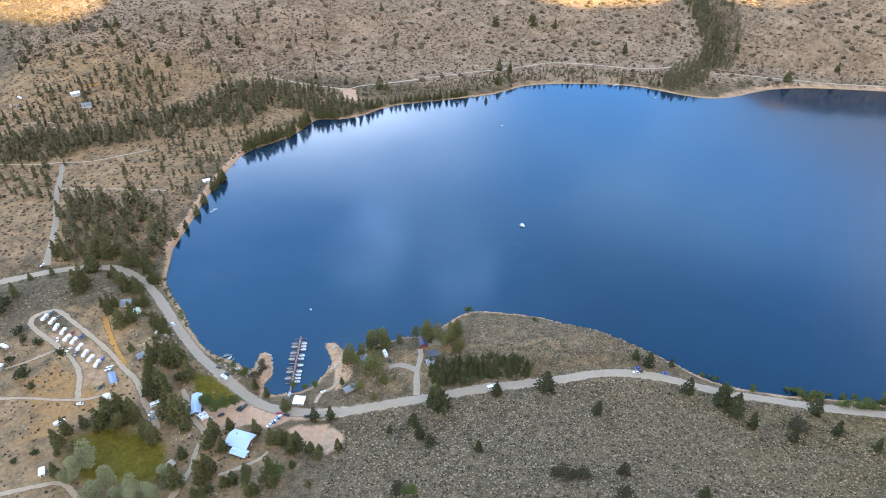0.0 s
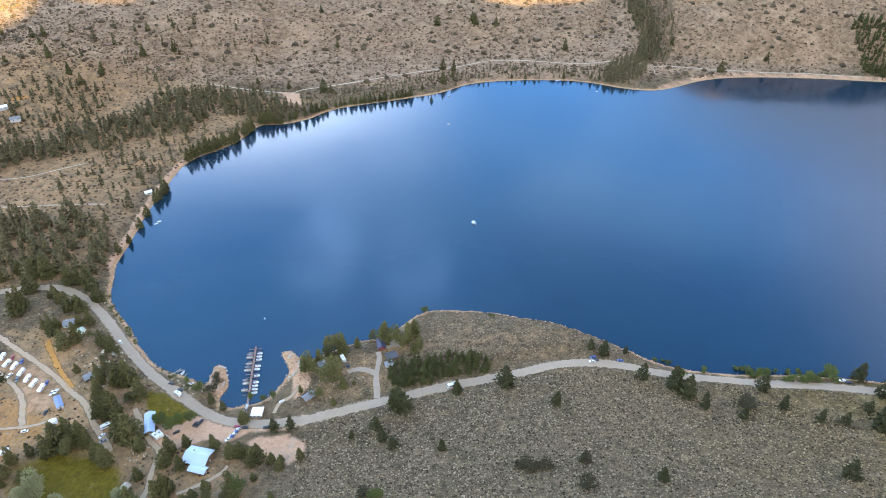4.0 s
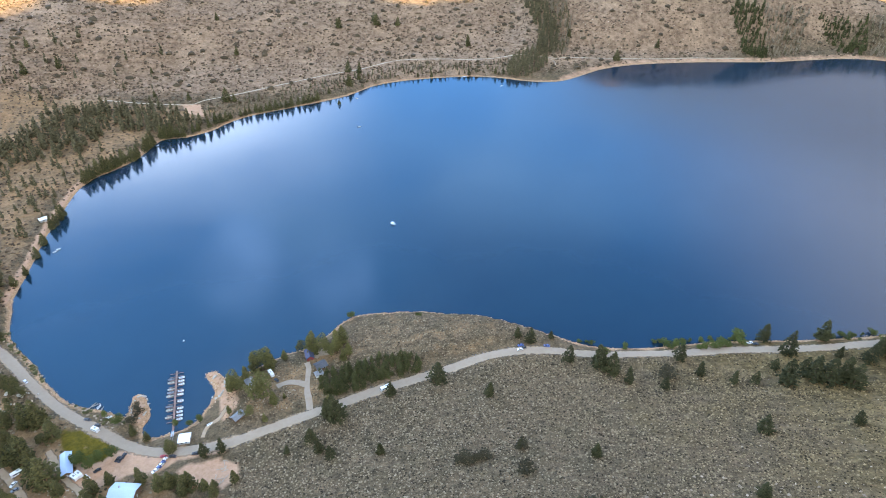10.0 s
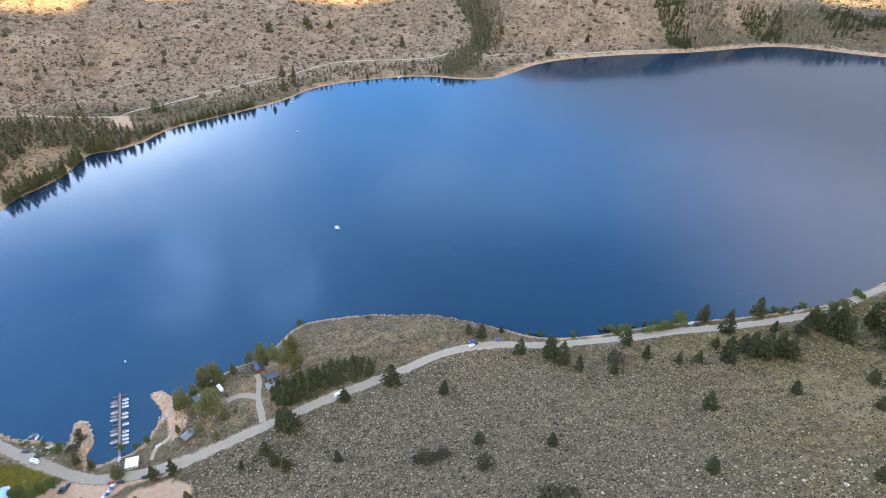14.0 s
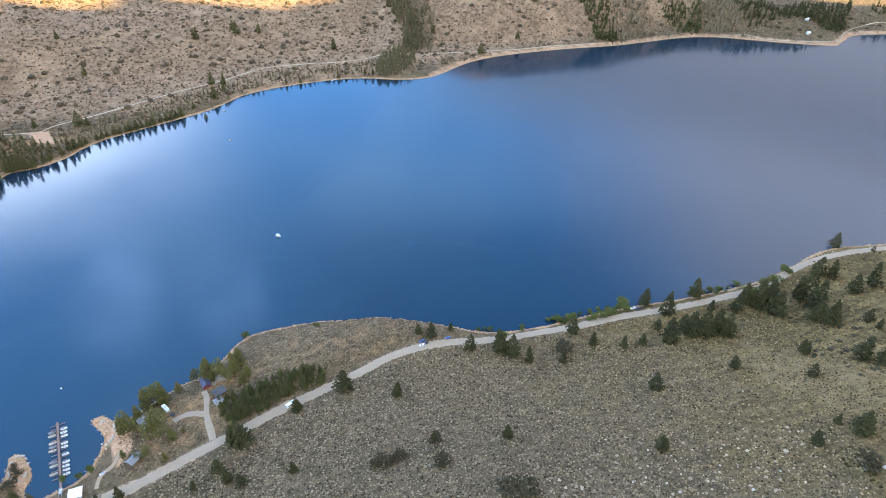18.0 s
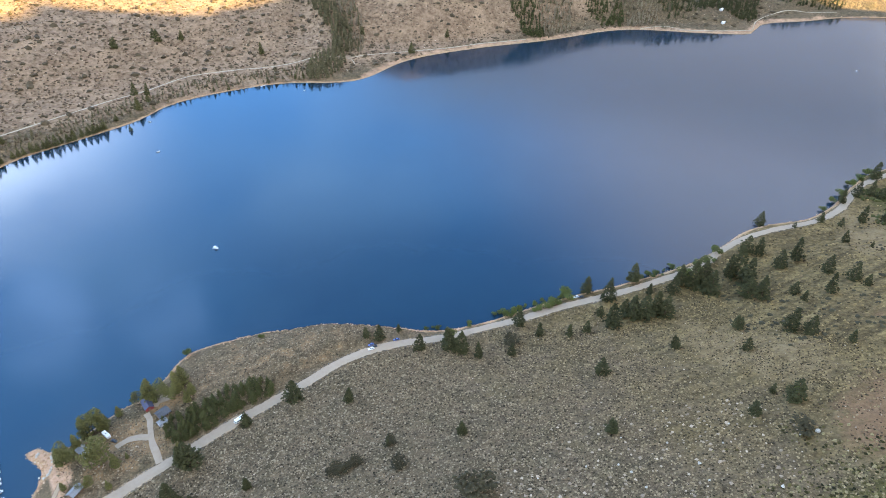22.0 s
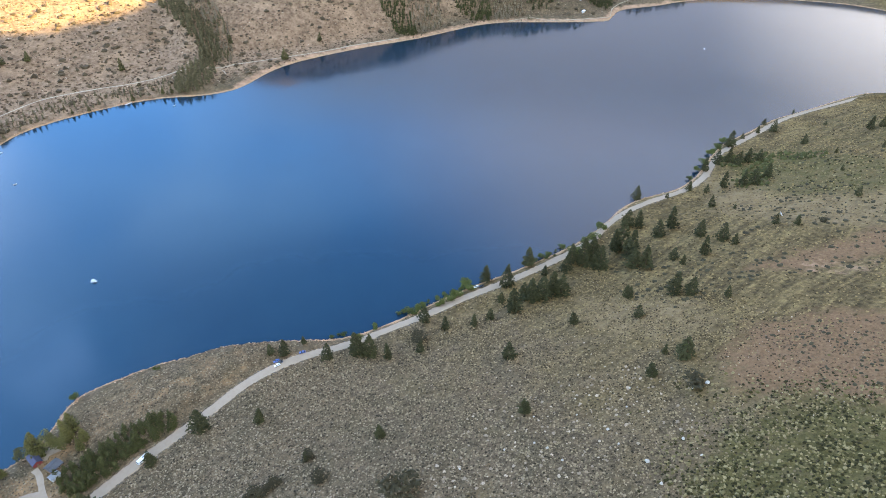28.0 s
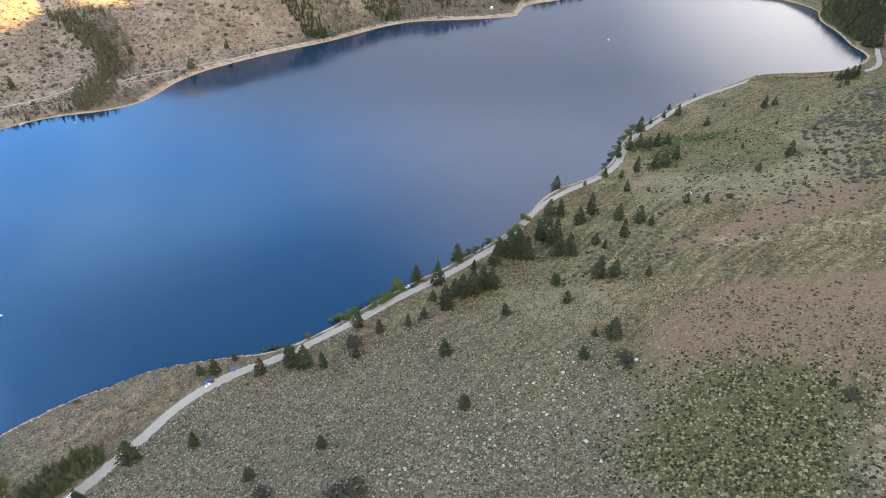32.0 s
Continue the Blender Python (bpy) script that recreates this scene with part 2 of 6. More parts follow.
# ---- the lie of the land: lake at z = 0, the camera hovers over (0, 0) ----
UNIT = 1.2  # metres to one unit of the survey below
FAR_SHORE = [(-101, 253), (-105, 259), (-102, 267), (-103, 276), (-108, 286), (-112, 285), (-113, 276), (-115, 271), (-128, 279), (-146, 288), (-156, 299), (-166, 312), (-174, 326), (-188, 344), (-197, 360),
             (-202, 384), (-205, 398), (-203, 442), (-203, 469), (-201, 492), (-198, 520), (-194, 548), (-184, 568),
             (-165, 584), (-151, 601), (-141, 625), (-132, 637), (-110, 638), (-87, 648), (-73, 662), (-52, 676),
             (-15, 687), (29, 699), (62, 711), (98, 735), (146, 742), (206, 738), (243, 726), (271, 708),
             (299, 697), (326, 698)]
WEST_SHORE = [(366, 716), (395, 725), (440, 727), (519, 716), (596, 697), (656, 690), (706, 684), (748, 667), (786, 634), (818, 604), (866, 567), (886, 570), (906, 577), (930, 585),
              (962, 578), (1005, 560), (1060, 545), (1120, 510), (1190, 440), (1240, 350), (1240, 270), (1209, 209), (1170, 196),
              (1139, 183), (1093, 150), (1046, 125), (1008, 97), (960, 98), (915, 118), (880, 152)]
NEAR_SHORE = [(844, 185), (793, 201), (749, 211), (692, 226), (642, 230), (594, 234), (549, 226), (518, 219),
              (484, 218), (449, 229), (424, 233), (394, 229), (367, 227), (337, 228), (289, 236), (254, 244),
              (222, 249), (195, 252), (169, 258), (152, 266), (141, 275), (127, 286), (112, 296), (96, 306),
              (79, 312), (65, 318), (43, 323), (24, 325), (13, 322), (2, 312), (-10, 303), (-30, 298),
              (-57, 286), (-62, 288), (-68, 295), (-73, 293), (-67, 280), (-70, 269), (-78, 257), (-90, 253)]
ROAD = [(-420, 318), (-360, 335), (-309, 353), (-293, 360), (-276, 366), (-254, 370), (-232, 368), (-211, 355),
        (-192, 336), (-172, 310), (-149, 283), (-126, 262), (-109, 248), (-93, 240), (-75, 237), (-57, 237),
        (-38, 241), (-20, 245), (-1, 249), (21, 254), (47, 258), (71, 262), (91, 266), (111, 266),
        (130, 262), (147, 256), (165, 251), (186, 247), (207, 242), (243, 236), (279, 228), (321, 222),
        (346, 220), (364, 220), (382, 224), (408, 226), (442, 221), (480, 212), (511, 211), (538, 217),
        (569, 225), (596, 224), (652, 221), (702, 217), (759, 202), (828, 178), (862, 146), (900, 105), (960, 78), (1040, 92)]


def smooth_line(pts, closed=False, n=4):
    """Catmull-Rom through pts."""
    p = np.array(pts, float)
    q = np.vstack([p[-1], p, p[0], p[1]]) if closed else np.vstack([2 * p[0] - p[1], p, 2 * p[-1] - p[-2]])
    out = []
    for i in range(len(q) - 3):
        a, b, c, d = q[i:i + 4]
        for s in np.arange(n) / n:
            out.append(0.5 * (2 * b + (c - a) * s + (2 * a - 5 * b + 4 * c - d) * s * s + (3 * b - a - 3 * c + d) * s ** 3))
    if not closed:
        out.append(p[-1])
    return np.array(out)


def line_distance(x, y, line, closed=False):
    """Distance from each (x, y) to a polyline."""
    best = np.full(x.shape, 1e18)
    a = line
    b = np.roll(line, -1, 0) if closed else line[1:]
    for (ax, ay), (bx, by) in zip(a, b):
        dx, dy = bx - ax, by - ay
        s = np.clip(((x - ax) * dx + (y - ay) * dy) / (dx * dx + dy * dy + 1e-9), 0, 1)
        np.minimum(best, (x - ax - s * dx) ** 2 + (y - ay - s * dy) ** 2, out=best)
    return np.sqrt(best)


def inside(x, y, line):
    odd = np.zeros(x.shape, bool)
    for (ax, ay), (bx, by) in zip(line, np.roll(line, -1, 0)):
        if ay != by:
            odd ^= ((ay > y) != (by > y)) & (x < (bx - ax) * (y - ay) / (by - ay) + ax)
    return odd


def step(a, b, v):
    s = np.clip((v - a) / (b - a), 0, 1)
    return s * s * (3 - 2 * s)


def lattice(ix, iy, seed):
    h = np.sin(ix * 127.1 + iy * 311.7 + seed * 74.7) * 43758.5453
    return h - np.floor(h)


def rough(x, y, size, octaves=4, seed=0):
    """Smooth noise, about -1 to 1."""
    total, amp = np.zeros(np.shape(x)), 1.0
    for o in range(octaves):
        u, v = x / size + 31.7 * o, y / size - 17.3 * o
        iu, iv = np.floor(u), np.floor(v)
        fu, fv = u - iu, v - iv
        fu, fv = fu * fu * (3 - 2 * fu), fv * fv * (3 - 2 * fv)
        s = seed + o
        n = (lattice(iu, iv, s) * (1 - fu) + lattice(iu + 1, iv, s) * fu) * (1 - fv) \
            + (lattice(iu, iv + 1, s) * (1 - fu) + lattice(iu + 1, iv + 1, s) * fu) * fv
        total += amp * (2 * n - 1)
        amp, size = amp * 0.5, size * 0.5
    return total / 1.7


SURVEY_LAKE = smooth_line(FAR_SHORE + WEST_SHORE + NEAR_SHORE, True, 3)
SURVEY_ROAD = smooth_line(ROAD, False, 4)
ROAD_LINE = UNIT * SURVEY_ROAD
HILL_X = [-130, -75, -38, 21, 71, 111, 147, 186, 243, 321, 380, 442, 511, 596, 702, 759, 828, 880, 960, 1300]
HILL_Y = [205, 222, 228, 242, 250, 254, 244, 235, 224, 210, 212, 209, 199, 212, 205, 190, 168, 100, 50, 20]
GULLY = np.array([(292, 770), (300, 830), (325, 900), (350, 980), (380, 1100)], float)


def ground_z(x, y):
    """Height of the ground at x, y (arrays)."""
    x, y = np.asarray(x, float) / UNIT, np.asarray(y, float) / UNIT
    d = line_distance(x, y, SURVEY_LAKE, True)
    sd = np.where(inside(x, y, SURVEY_LAKE), -d, d)
    out = np.maximum(sd, 0)
    bed = -np.minimum(0.28 * d, 14)
    bank = 2.6 * (1 - np.exp(-out / 5.5)) + 0.012 * np.minimum(out, 150)
    # the moraine on which the near hillside rises
    s = np.maximum(np.interp(x, HILL_X, HILL_Y) - y, 0)
    s = s - np.maximum(s - 330, 0)
    rise = 0.30 * (s - 22 * (1 - np.exp(-s / 22))) * step(-150, 60, x + 0.25 * y)
    rise = rise * (1 - 0.25 * step(500, 900, x)) + 0.6 * rough(x, y, 35, 3, 5) * step(10, 60, s)
    rise += (5 * rough(x, y, 110, 2, 8) + 2.6 * rough(x, y, 38, 2, 9) * step(330, 480, x)) * step(25, 110, s)
    # the mound of the headland
    mound = 4.5 * np.exp(-((x - 75) / 65) ** 2 - ((y - 290) / 22) ** 2)
    # the far mountainside, with a bench along the shore
    north = step(300, 640, y + 0.25 * x) * step(-560, -180, x + 0.55 * (y - 500))
    north = np.maximum(north, step(880, 1050, y))
    bench = 55 + 60 * (1 - step(-150, 150, x)) + 12 * rough(x, y, 90, 2, 3) - 36 * step(360, 470, x)
    f = np.maximum(out - bench, 0)
    ease = 30 - 22 * step(270, 400, x)
    top = np.interp(x, [290, 420, 500, 690, 860], [180, 75, 150, 150, 28])
    f = top * np.tanh(f / top)
    far = north * (0.10 * np.minimum(out, bench) + (0.50 + 0.35 * step(290, 430, x)) * (f - ease * (1 - np.exp(-f / ease))))
    far += north * (3.0 * rough(x, y, 60, 4, 11) + 12 * rough(x, y, 210, 2, 13)) * step(10, 110, f)
    g = line_distance(x, y, GULLY)
    far -= 16 * np.exp(-(g / 26) ** 2) * step(20, 90, f) * north
    # plain at the outlet and high ranges all round
    plain = 0.02 * np.minimum(out, 400) * (1 - north)
    r = np.hypot(x - 250, y - 350)
    ang = np.arctan2(y - 350, x - 450)
    peaks = step(1250, 2600, r) * (420 + 240 * rough(x, y, 900, 4, 21)) * (1 - 0.93 * np.exp(-((ang - 0.05) / 0.5) ** 2))
    west = step(830, 1900, np.hypot(x - 250, y - 500)) * (170 + 60 * rough(x, y, 420, 4, 31)) * np.exp(-np.abs((ang - 0.95) / 0.5) ** 2)
    # the ridge behind which the sun stands
    along, across = 0.6 * x - 0.8 * y, 0.8 * x + 0.6 * y
    crest = np.interp(across, [-1500, -400, 44, 157, 300, 520, 640, 713, 760, 800, 865, 930, 1000, 1120, 1300, 1600], [420, 665, 594, 596, 600, 562, 530, 480, 476, 480, 434, 475, 490, 420, 60, 0])
    crest = crest + 9 * rough(across, across * 0, 70, 3, 51)
    ridge = crest * np.clip(1 - np.abs(along - 1150) / np.interp(along, [1150, 1151], [600, 1400]), 0, 1) ** 1.1
    ridge += 25 * rough(x, y, 220, 3, 61) * step(60, 250, ridge) * step(40, 160, np.abs(along - 1150))
    peaks = np.maximum(np.maximum(peaks, west), ridge - rise)
    z = bank + rise + mound + far + plain + peaks + 0.12 * rough(x, y, 9, 3, 41) * step(8, 30, out)
    # the road lies on a level bench
    dr = line_distance(x, y, SURVEY_ROAD)
    z = np.where(dr < 14, z + (np.minimum(z, 3.4) - z) * (1 - step(5.5, 14, dr)), z)
    # the brow above the bay
    brow = SURVEY_ROAD[(SURVEY_ROAD[:, 0] > 800) & (SURVEY_ROAD[:, 0] < 935)]
    brow = brow * (1 - 8.5 / np.hypot(brow[:, 0], brow[:, 1]))[:, None]
    near = (x > 770) & (x < 960) & (y > 60) & (y < 220)
    lift = np.zeros(np.shape(x))
    lift[near] = 4.2 * np.exp(-(line_distance(x[near], y[near], brow) / 4.8) ** 2)
    z = z + lift
    return UNIT * np.where(sd < 0, bed, np.maximum(z, 0.0))
HILL_PINES = [(138, 332, 10.5), (146, 326, 15.0), (163, 327, 8.0), (167, 302, 15.5), (186, 292, 21.0), (192, 283, 21.0), (198, 270, 15.5), (246, 285, 14.5), (250, 266, 14.0), (219, 259, 11.0), (267, 252, 12.5), (282, 249, 10.5), (320, 290, 18.0), (326, 271, 22.5), (362, 279, 21.0), (305, 259, 10.5), (301, 243, 24.0), (322, 250, 16.5), (322, 242, 23.0), (330, 237, 23.0), (341, 236, 23.5), (344, 230, 20.5), (358, 258, 12.0), (376, 250, 17.0), (310, 194, 12.0), (249, 202, 15.0), (208, 154, 11.5), (282, 117, 9.5), (306, 121, 8.5), (309, 109, 18.0)]
HILL_PINES_TWO = [(141, 208, 9.0), (71, 304, 19.0), (101, 281, 13.0), (36, 301, 12.0), (364, 184, 12.0), (340, 160, 11.5), (384, 157, 21.5), (388, 146, 17.0), (394, 123, 11.0), (532, 280, 16.0), (581, 250, 12.0), (551, 257, 6.5), (389, 254, 21.5), (395, 246, 27.5), (403, 242, 27.5), (399, 231, 24.0), (429, 238, 24.5), (437, 235, 30.5), (426, 219, 30.0), (413, 209, 20.5), (415, 199, 23.0), (475, 255, 19.0), (482, 246, 19.0), (474, 221, 18.5), (494, 221, 25.0), (438, 187, 12.5), (432, 176, 10.0), (489, 190, 18.0), (454, 170, 20.0), (487, 170, 17.5)]
HILL_PINES_THREE = [(483, 158, 11.5), (559, 215, 13.0), (609, 228, 20.0), (588, 235, 10.0), (562, 194, 6.0), (534, 147, 11.5), (536, 131, 11.0), (759, 209, 12.5), (831, 167, 17.5), (846, 159, 12.5), (732, 168, 8.0), (660, 97, 17.0), (761, 134, 7.5), (623, 113, 10.5), (678, 145, 7.5), (836, 214, 6.0), (869, 264, 6.0), (308, -10, 6.5), (633, 261, 17.5), (658, 260, 17.5), (709, 271, 21.5), (741, 271, 9.0), (768, 265, 11.0), (786, 254, 16.0), (671, 253, 17.5), (670, 242, 17.5), (681, 237, 17.5), (690, 228, 15.0), (650, 202, 18.5), (633, 207, 18.5), (623, 214, 16.5), (804, 273, 9.0)]
ROADSIDE_PINES = [(101, 225, 6.0), (141, 207, 9.0), (208, 152, 11.0), (310, 192, 10.5), (363, 181, 11.5), (281, 115, 10.0), (21, 247, 9.5), (37, 300, 10.0), (100, 280, 11.0), (-3, 288, 22.0), (-7, 291, 18.5), (-19, 273, 12.0), (-15, 262, 13.5), (-8, 255, 10.5), (-34, 266, 8.0), (-84, 279, 12.0), (-73, 279, 13.0), (22, 247, 9.5), (142, 207, 10.5), (103, 228, 6.0)]
HEADLAND_PINES = [(-69, 332, 20.0), (-65, 331, 23.5), (-59, 337, 21.5), (-54, 348, 25.5), (-49, 349, 26.0), (-43, 346, 27.0), (-32, 354, 12.5), (-20, 359, 14.5), (-14, 356, 23.0), (-11, 355, 28.5), (-3, 353, 22.5), (5, 352, 28.5), (10, 359, 21.5), (2, 345, 17.0), (9, 339, 15.5), (13, 344, 15.5), (-47, 317, 30.5), (-41, 310, 17.5), (-50, 327, 19.5), (-56, 304, 12.0), (-47, 297, 10.0), (-70, 310, 10.0), (-62, 305, 7.5), (-34, 313, 7.5), (-5, 299, 15.5)]
VILLAGE_PINES = [(-339, 457, 19.5), (-328, 454, 15.5), (-317, 462, 17.0), (-303, 458, 22.5), (-294, 459, 25.5), (-273, 447, 20.0), (-264, 447, 17.0), (-253, 440, 25.5), (-243, 425, 17.0), (-297, 418, 24.5), (-298, 410, 24.5), (-300, 439, 21.0), (-271, 423, 15.5), (-260, 412, 21.0), (-251, 412, 16.5), (-269, 390, 13.5), (-261, 383, 15.0), (-247, 370, 18.5), (-240, 374, 20.5), (-222, 371, 15.0), (-215, 365, 16.0), (-214, 340, 11.5), (-228, 342, 9.5), (-209, 331, 16.0), (-195, 331, 22.5), (-188, 329, 24.5), (-347, 427, 8.5), (-331, 433, 11.0), (-351, 409, 9.5), (-344, 401, 10.5)]
CAMP_PINES = [(-238, 255, 20.0), (-238, 266, 17.0), (-230, 271, 12.0), (-229, 233, 14.0), (-219, 271, 19.5), (-214, 276, 25.0), (-210, 281, 23.0), (-202, 279, 21.0), (-198, 276, 15.0), (-188, 265, 17.5), (-181, 261, 20.0), (-189, 299, 27.0), (-196, 306, 18.0), (-179, 281, 24.5), (-173, 279, 25.5), (-197, 298, 23.5), (-207, 320, 13.0), (-177, 315, 18.5), (-157, 228, 21.0), (-159, 248, 12.5), (-143, 232, 21.5), (-140, 236, 21.5), (-145, 266, 18.0), (-146, 257, 15.5), (-136, 253, 15.5), (-143, 220, 10.0), (-164, 270, 13.0)]
LODGE_PINES = [(-133, 273, 17.0), (-118, 264, 20.0), (-111, 264, 18.5), (-104, 259, 20.0), (-100, 257, 18.5), (-94, 252, 20.0), (-90, 252, 18.5), (-85, 252, 13.5), (-78, 249, 15.0), (-73, 252, 10.5), (-67, 258, 15.0), (-105, 290, 17.0), (-131, 309, 15.0), (-122, 302, 13.0), (-119, 233, 14.5), (-108, 224, 15.5), (-102, 222, 15.5), (-111, 218, 14.5), (-126, 223, 13.0), (-93, 239, 10.5)]
MEADOW_JUNIPERS = [(-320, 358, 7.0), (-309, 349, 6.0), (-297, 346, 6.0), (-275, 335, 7.5), (-307, 328, 7.0), (-342, 377, 11.0), (-345, 387, 12.5), (-290, 312, 9.5), (-280, 302, 6.0), (-250, 249, 4.5), (-259, 244, 4.0)]
BROADLEAVES = [(-155, 287, 18.0), (-149, 284, 18.5), (-144, 288, 16.0), (-139, 291, 15.0), (-160, 290, 12.5), (-139, 317, 16.0), (-149, 325, 12.0), (-98, 232, 21.0), (-103, 308, 12.0), (-95, 307, 10.0), (-88, 306, 13.0), (20, 388, 11.5), (70, 373, 7.0), (194, 300, 13.5), (-17, 210, 15.5), (-20, 212, 13.5), (195, 304, 9.0), (72, 372, 6.0), (379, 280, 6.0), (388, 271, 5.5), (313, 111, 14.5)]
WILLOWS = [(-212, 241, 24.0), (-215, 232, 20.0), (-219, 230, 17.0), (-194, 223, 24.0), (-199, 217, 24.0), (-173, 218, 19.5), (-183, 218, 17.5), (-167, 218, 17.5), (-179, 221, 19.5), (-162, 232, 15.0)]
SHORE_WILLOWS = [(245, 303, 8.0), (250, 300, 9.5), (257, 298, 8.0), (269, 292, 8.0), (277, 290, 8.0), (285, 289, 9.5), (301, 292, 13.0), (384, 277, 7.5), (192, 317, 5.5), (214, 308, 5.5), (607, 264, 9.5), (630, 268, 12.5), (651, 272, 14.0), (680, 278, 15.5), (698, 280, 14.5), (718, 282, 16.0), (402, 260, 12.5), (419, 262, 12.5), (435, 263, 11.5), (454, 269, 11.5)]
DARK_BRUSH = [(227, 270, 8.0), (287, 90, 8.0), (119, 159, 11.5), (102, 227, 6.0), (302, -19, 5.0), (549, 116, 4.5), (98, 205, 6.0), (65, 225, 5.0), (69, 223, 6.0), (75, 224, 5.5), (80, 223, 4.5), (-27, 216, 6.0), (-131, 331, 3.6), (-128, 325, 4.2), (-131, 318, 5.0)]
SHORE_PINES = [(-235, 607, 17.5), (-236, 600, 20.0), (-238, 590, 17.0), (-240, 583, 18.5), (-241, 558, 16.5), (-242, 537, 15.0), (-244, 511, 13.5), (-249, 495, 14.5), (-228, 673, 21.0), (-225, 679, 20.0), (-222, 682, 21.5), (-217, 688, 24.5), (-211, 692, 26.0), (-208, 696, 20.0), (-203, 700, 21.5), (-199, 703, 19.0), (-195, 709, 22.0), (-186, 716, 22.0), (-182, 721, 22.0), (-175, 737, 24.0), (-172, 744, 24.0), (-169, 752, 22.5), (-160, 767, 21.5), (-155, 767, 23.0), (-149, 767, 24.5), (-142, 767, 18.5), (-136, 767, 17.0)]
SHORE_PINES_TWO = [(-125, 773, 14.0), (-119, 776, 14.0), (-106, 784, 14.0), (-98, 792, 20.0), (-93, 796, 17.0), (-87, 800, 15.5), (-81, 804, 12.5), (-69, 812, 12.5), (-63, 814, 14.0), (-58, 816, 12.5), (-50, 819, 16.0), (-44, 820, 12.5), (-37, 821, 14.5), (-32, 823, 16.0), (-24, 825, 17.5), (-18, 827, 13.0), (-11, 828, 14.5), (-5, 830, 16.0), (5, 833, 14.5), (12, 835, 14.5), (19, 837, 16.0), (24, 839, 13.0), (31, 842, 17.5), (-87, 851, 24.0), (-77, 846, 16.0), (78, 875, 15.0), (94, 894, 15.0), (-134, 856, 14.5), (-177, 869, 13.0), (48, 855, 11.5), (180, 895, 10.0), (200, 892, 10.0), (255, 887, 11.5), (293, 879, 13.0), (304, 874, 13.0), (318, 866, 11.0)]
FAR_PINES = [(-436, 867, 17.5), (-332, 909, 17.0), (-338, 965, 12.5), (-186, 936, 8.5), (-99, 1061, 12.0), (142, 1055, 14.0), (83, 1052, 10.5), (-73, 984, 12.0), (58, 824, 6.5), (-298, 931, 16.0), (-368, 848, 16.5), (-386, 824, 14.5), (-404, 838, 16.0), (-516, 837, 10.0), (-550, 835, 11.0), (-549, 816, 9.5), (-485, 853, 10.0), (-468, 907, 13.0), (-454, 909, 14.5), (-511, 903, 11.5), (145, 1046, 17.5), (178, 1040, 14.5), (85, 1045, 15.5), (82, 919, 16.5), (97, 913, 16.5), (78, 880, 14.5), (490, 886, 16.0), (277, 974, 18.5), (443, 962, 12.5), (571, 908, 13.0)]
SPUR_PINES = [(993, 221, 5.0), (999, 211, 4.0), (1017, 192, 4.5), (1029, 178, 4.5), (1048, 157, 4.5), (1052, 148, 5.5), (1051, 135, 7.0), (1047, 124, 15.0), (1058, 119, 18.5), (1069, 113, 20.0), (1079, 108, 20.0), (961, 103, 11.0), (939, 108, 8.5), (821, 118, 6.5), (718, 69, 7.0), (748, 94, 6.0), (661, 68, 7.5), (645, 45, 6.0), (604, 69, 5.5)]
LOT_LOOP = [(-245, 295), (-249, 303), (-254, 316), (-265, 330), (-282, 344), (-300, 356), (-315, 368), (-317, 377), (-310, 384), (-301, 384), (-285, 372), (-261, 354), (-239, 336), (-227, 324), (-216, 315), (-207, 304), (-199, 291), (-189, 279), (-182, 269)]
CAMP_TRACK = [(-304, 293), (-278, 294), (-259, 293), (-240, 294), (-229, 298)]
MEADOW_TRACK = [(-314, 317), (-296, 329), (-283, 341)]
STORE_LANE = [(-178, 304), (-169, 289), (-161, 277), (-152, 266), (-153, 252), (-152, 240), (-154, 229), (-157, 216)]
SOUTH_TRACK = [(-260, 219), (-238, 226), (-223, 228), (-206, 216)]
LODGE_LANE = [(-134, 235), (-121, 241), (-112, 247), (-108, 253)]
CABIN_DRIVE = [(-18, 299), (-18, 307), (-18.5, 315), (-18, 323), (-17, 330), (-16, 337), (-17, 344)]
CABIN_SPUR = [(-18, 321), (-24, 325), (-30, 327), (-35, 326.5), (-39, 325)]
CABIN_YARD = [(-12, 347), (-9, 351), (-4, 351), (1, 350)]
MARINA_LANE = [(-86, 293), (-83, 302), (-76, 307), (-71, 317)]
VALLEY_ROAD = [(-343, 446), (-354, 478), (-368, 515), (-387, 555), (-401, 593), (-410, 619)]
VALLEY_TRACK = [(-487, 615), (-440, 617), (-413, 623), (-385, 628), (-365, 638), (-331, 658)]
VALLEY_TRACK_TWO = [(-390, 571), (-350, 573), (-310, 575), (-281, 574)]
CAMPGROUND_TRACK = [(-530, 693), (-492, 703), (-455, 703), (-463, 678)]
FAR_TRAIL = [(-239, 866), (-174, 849), (-134, 842), (-112, 855), (-67, 870), (-19, 887), (13, 898), (63, 916), (97, 927), (149, 947), (183, 949), (233, 941), (261, 933), (305, 926), (346, 927), (375, 913), (397, 903), (422, 904), (499, 891), (558, 879), (610, 871), (650, 861), (692, 850)]
FAR_SPUR = [(375, 913), (390, 896), (388, 878)]
FAR_PATH = [(906, 797), (943, 778), (959, 753), (980, 733), (1019, 704), (1059, 686), (1107, 711), (1153, 720), (1196, 715), (1245, 688), (1287, 668)]
LAWN = [(-175, 320), (-163, 318), (-136, 300), (-137, 297), (-144, 288), (-158, 290), (-170, 304)]
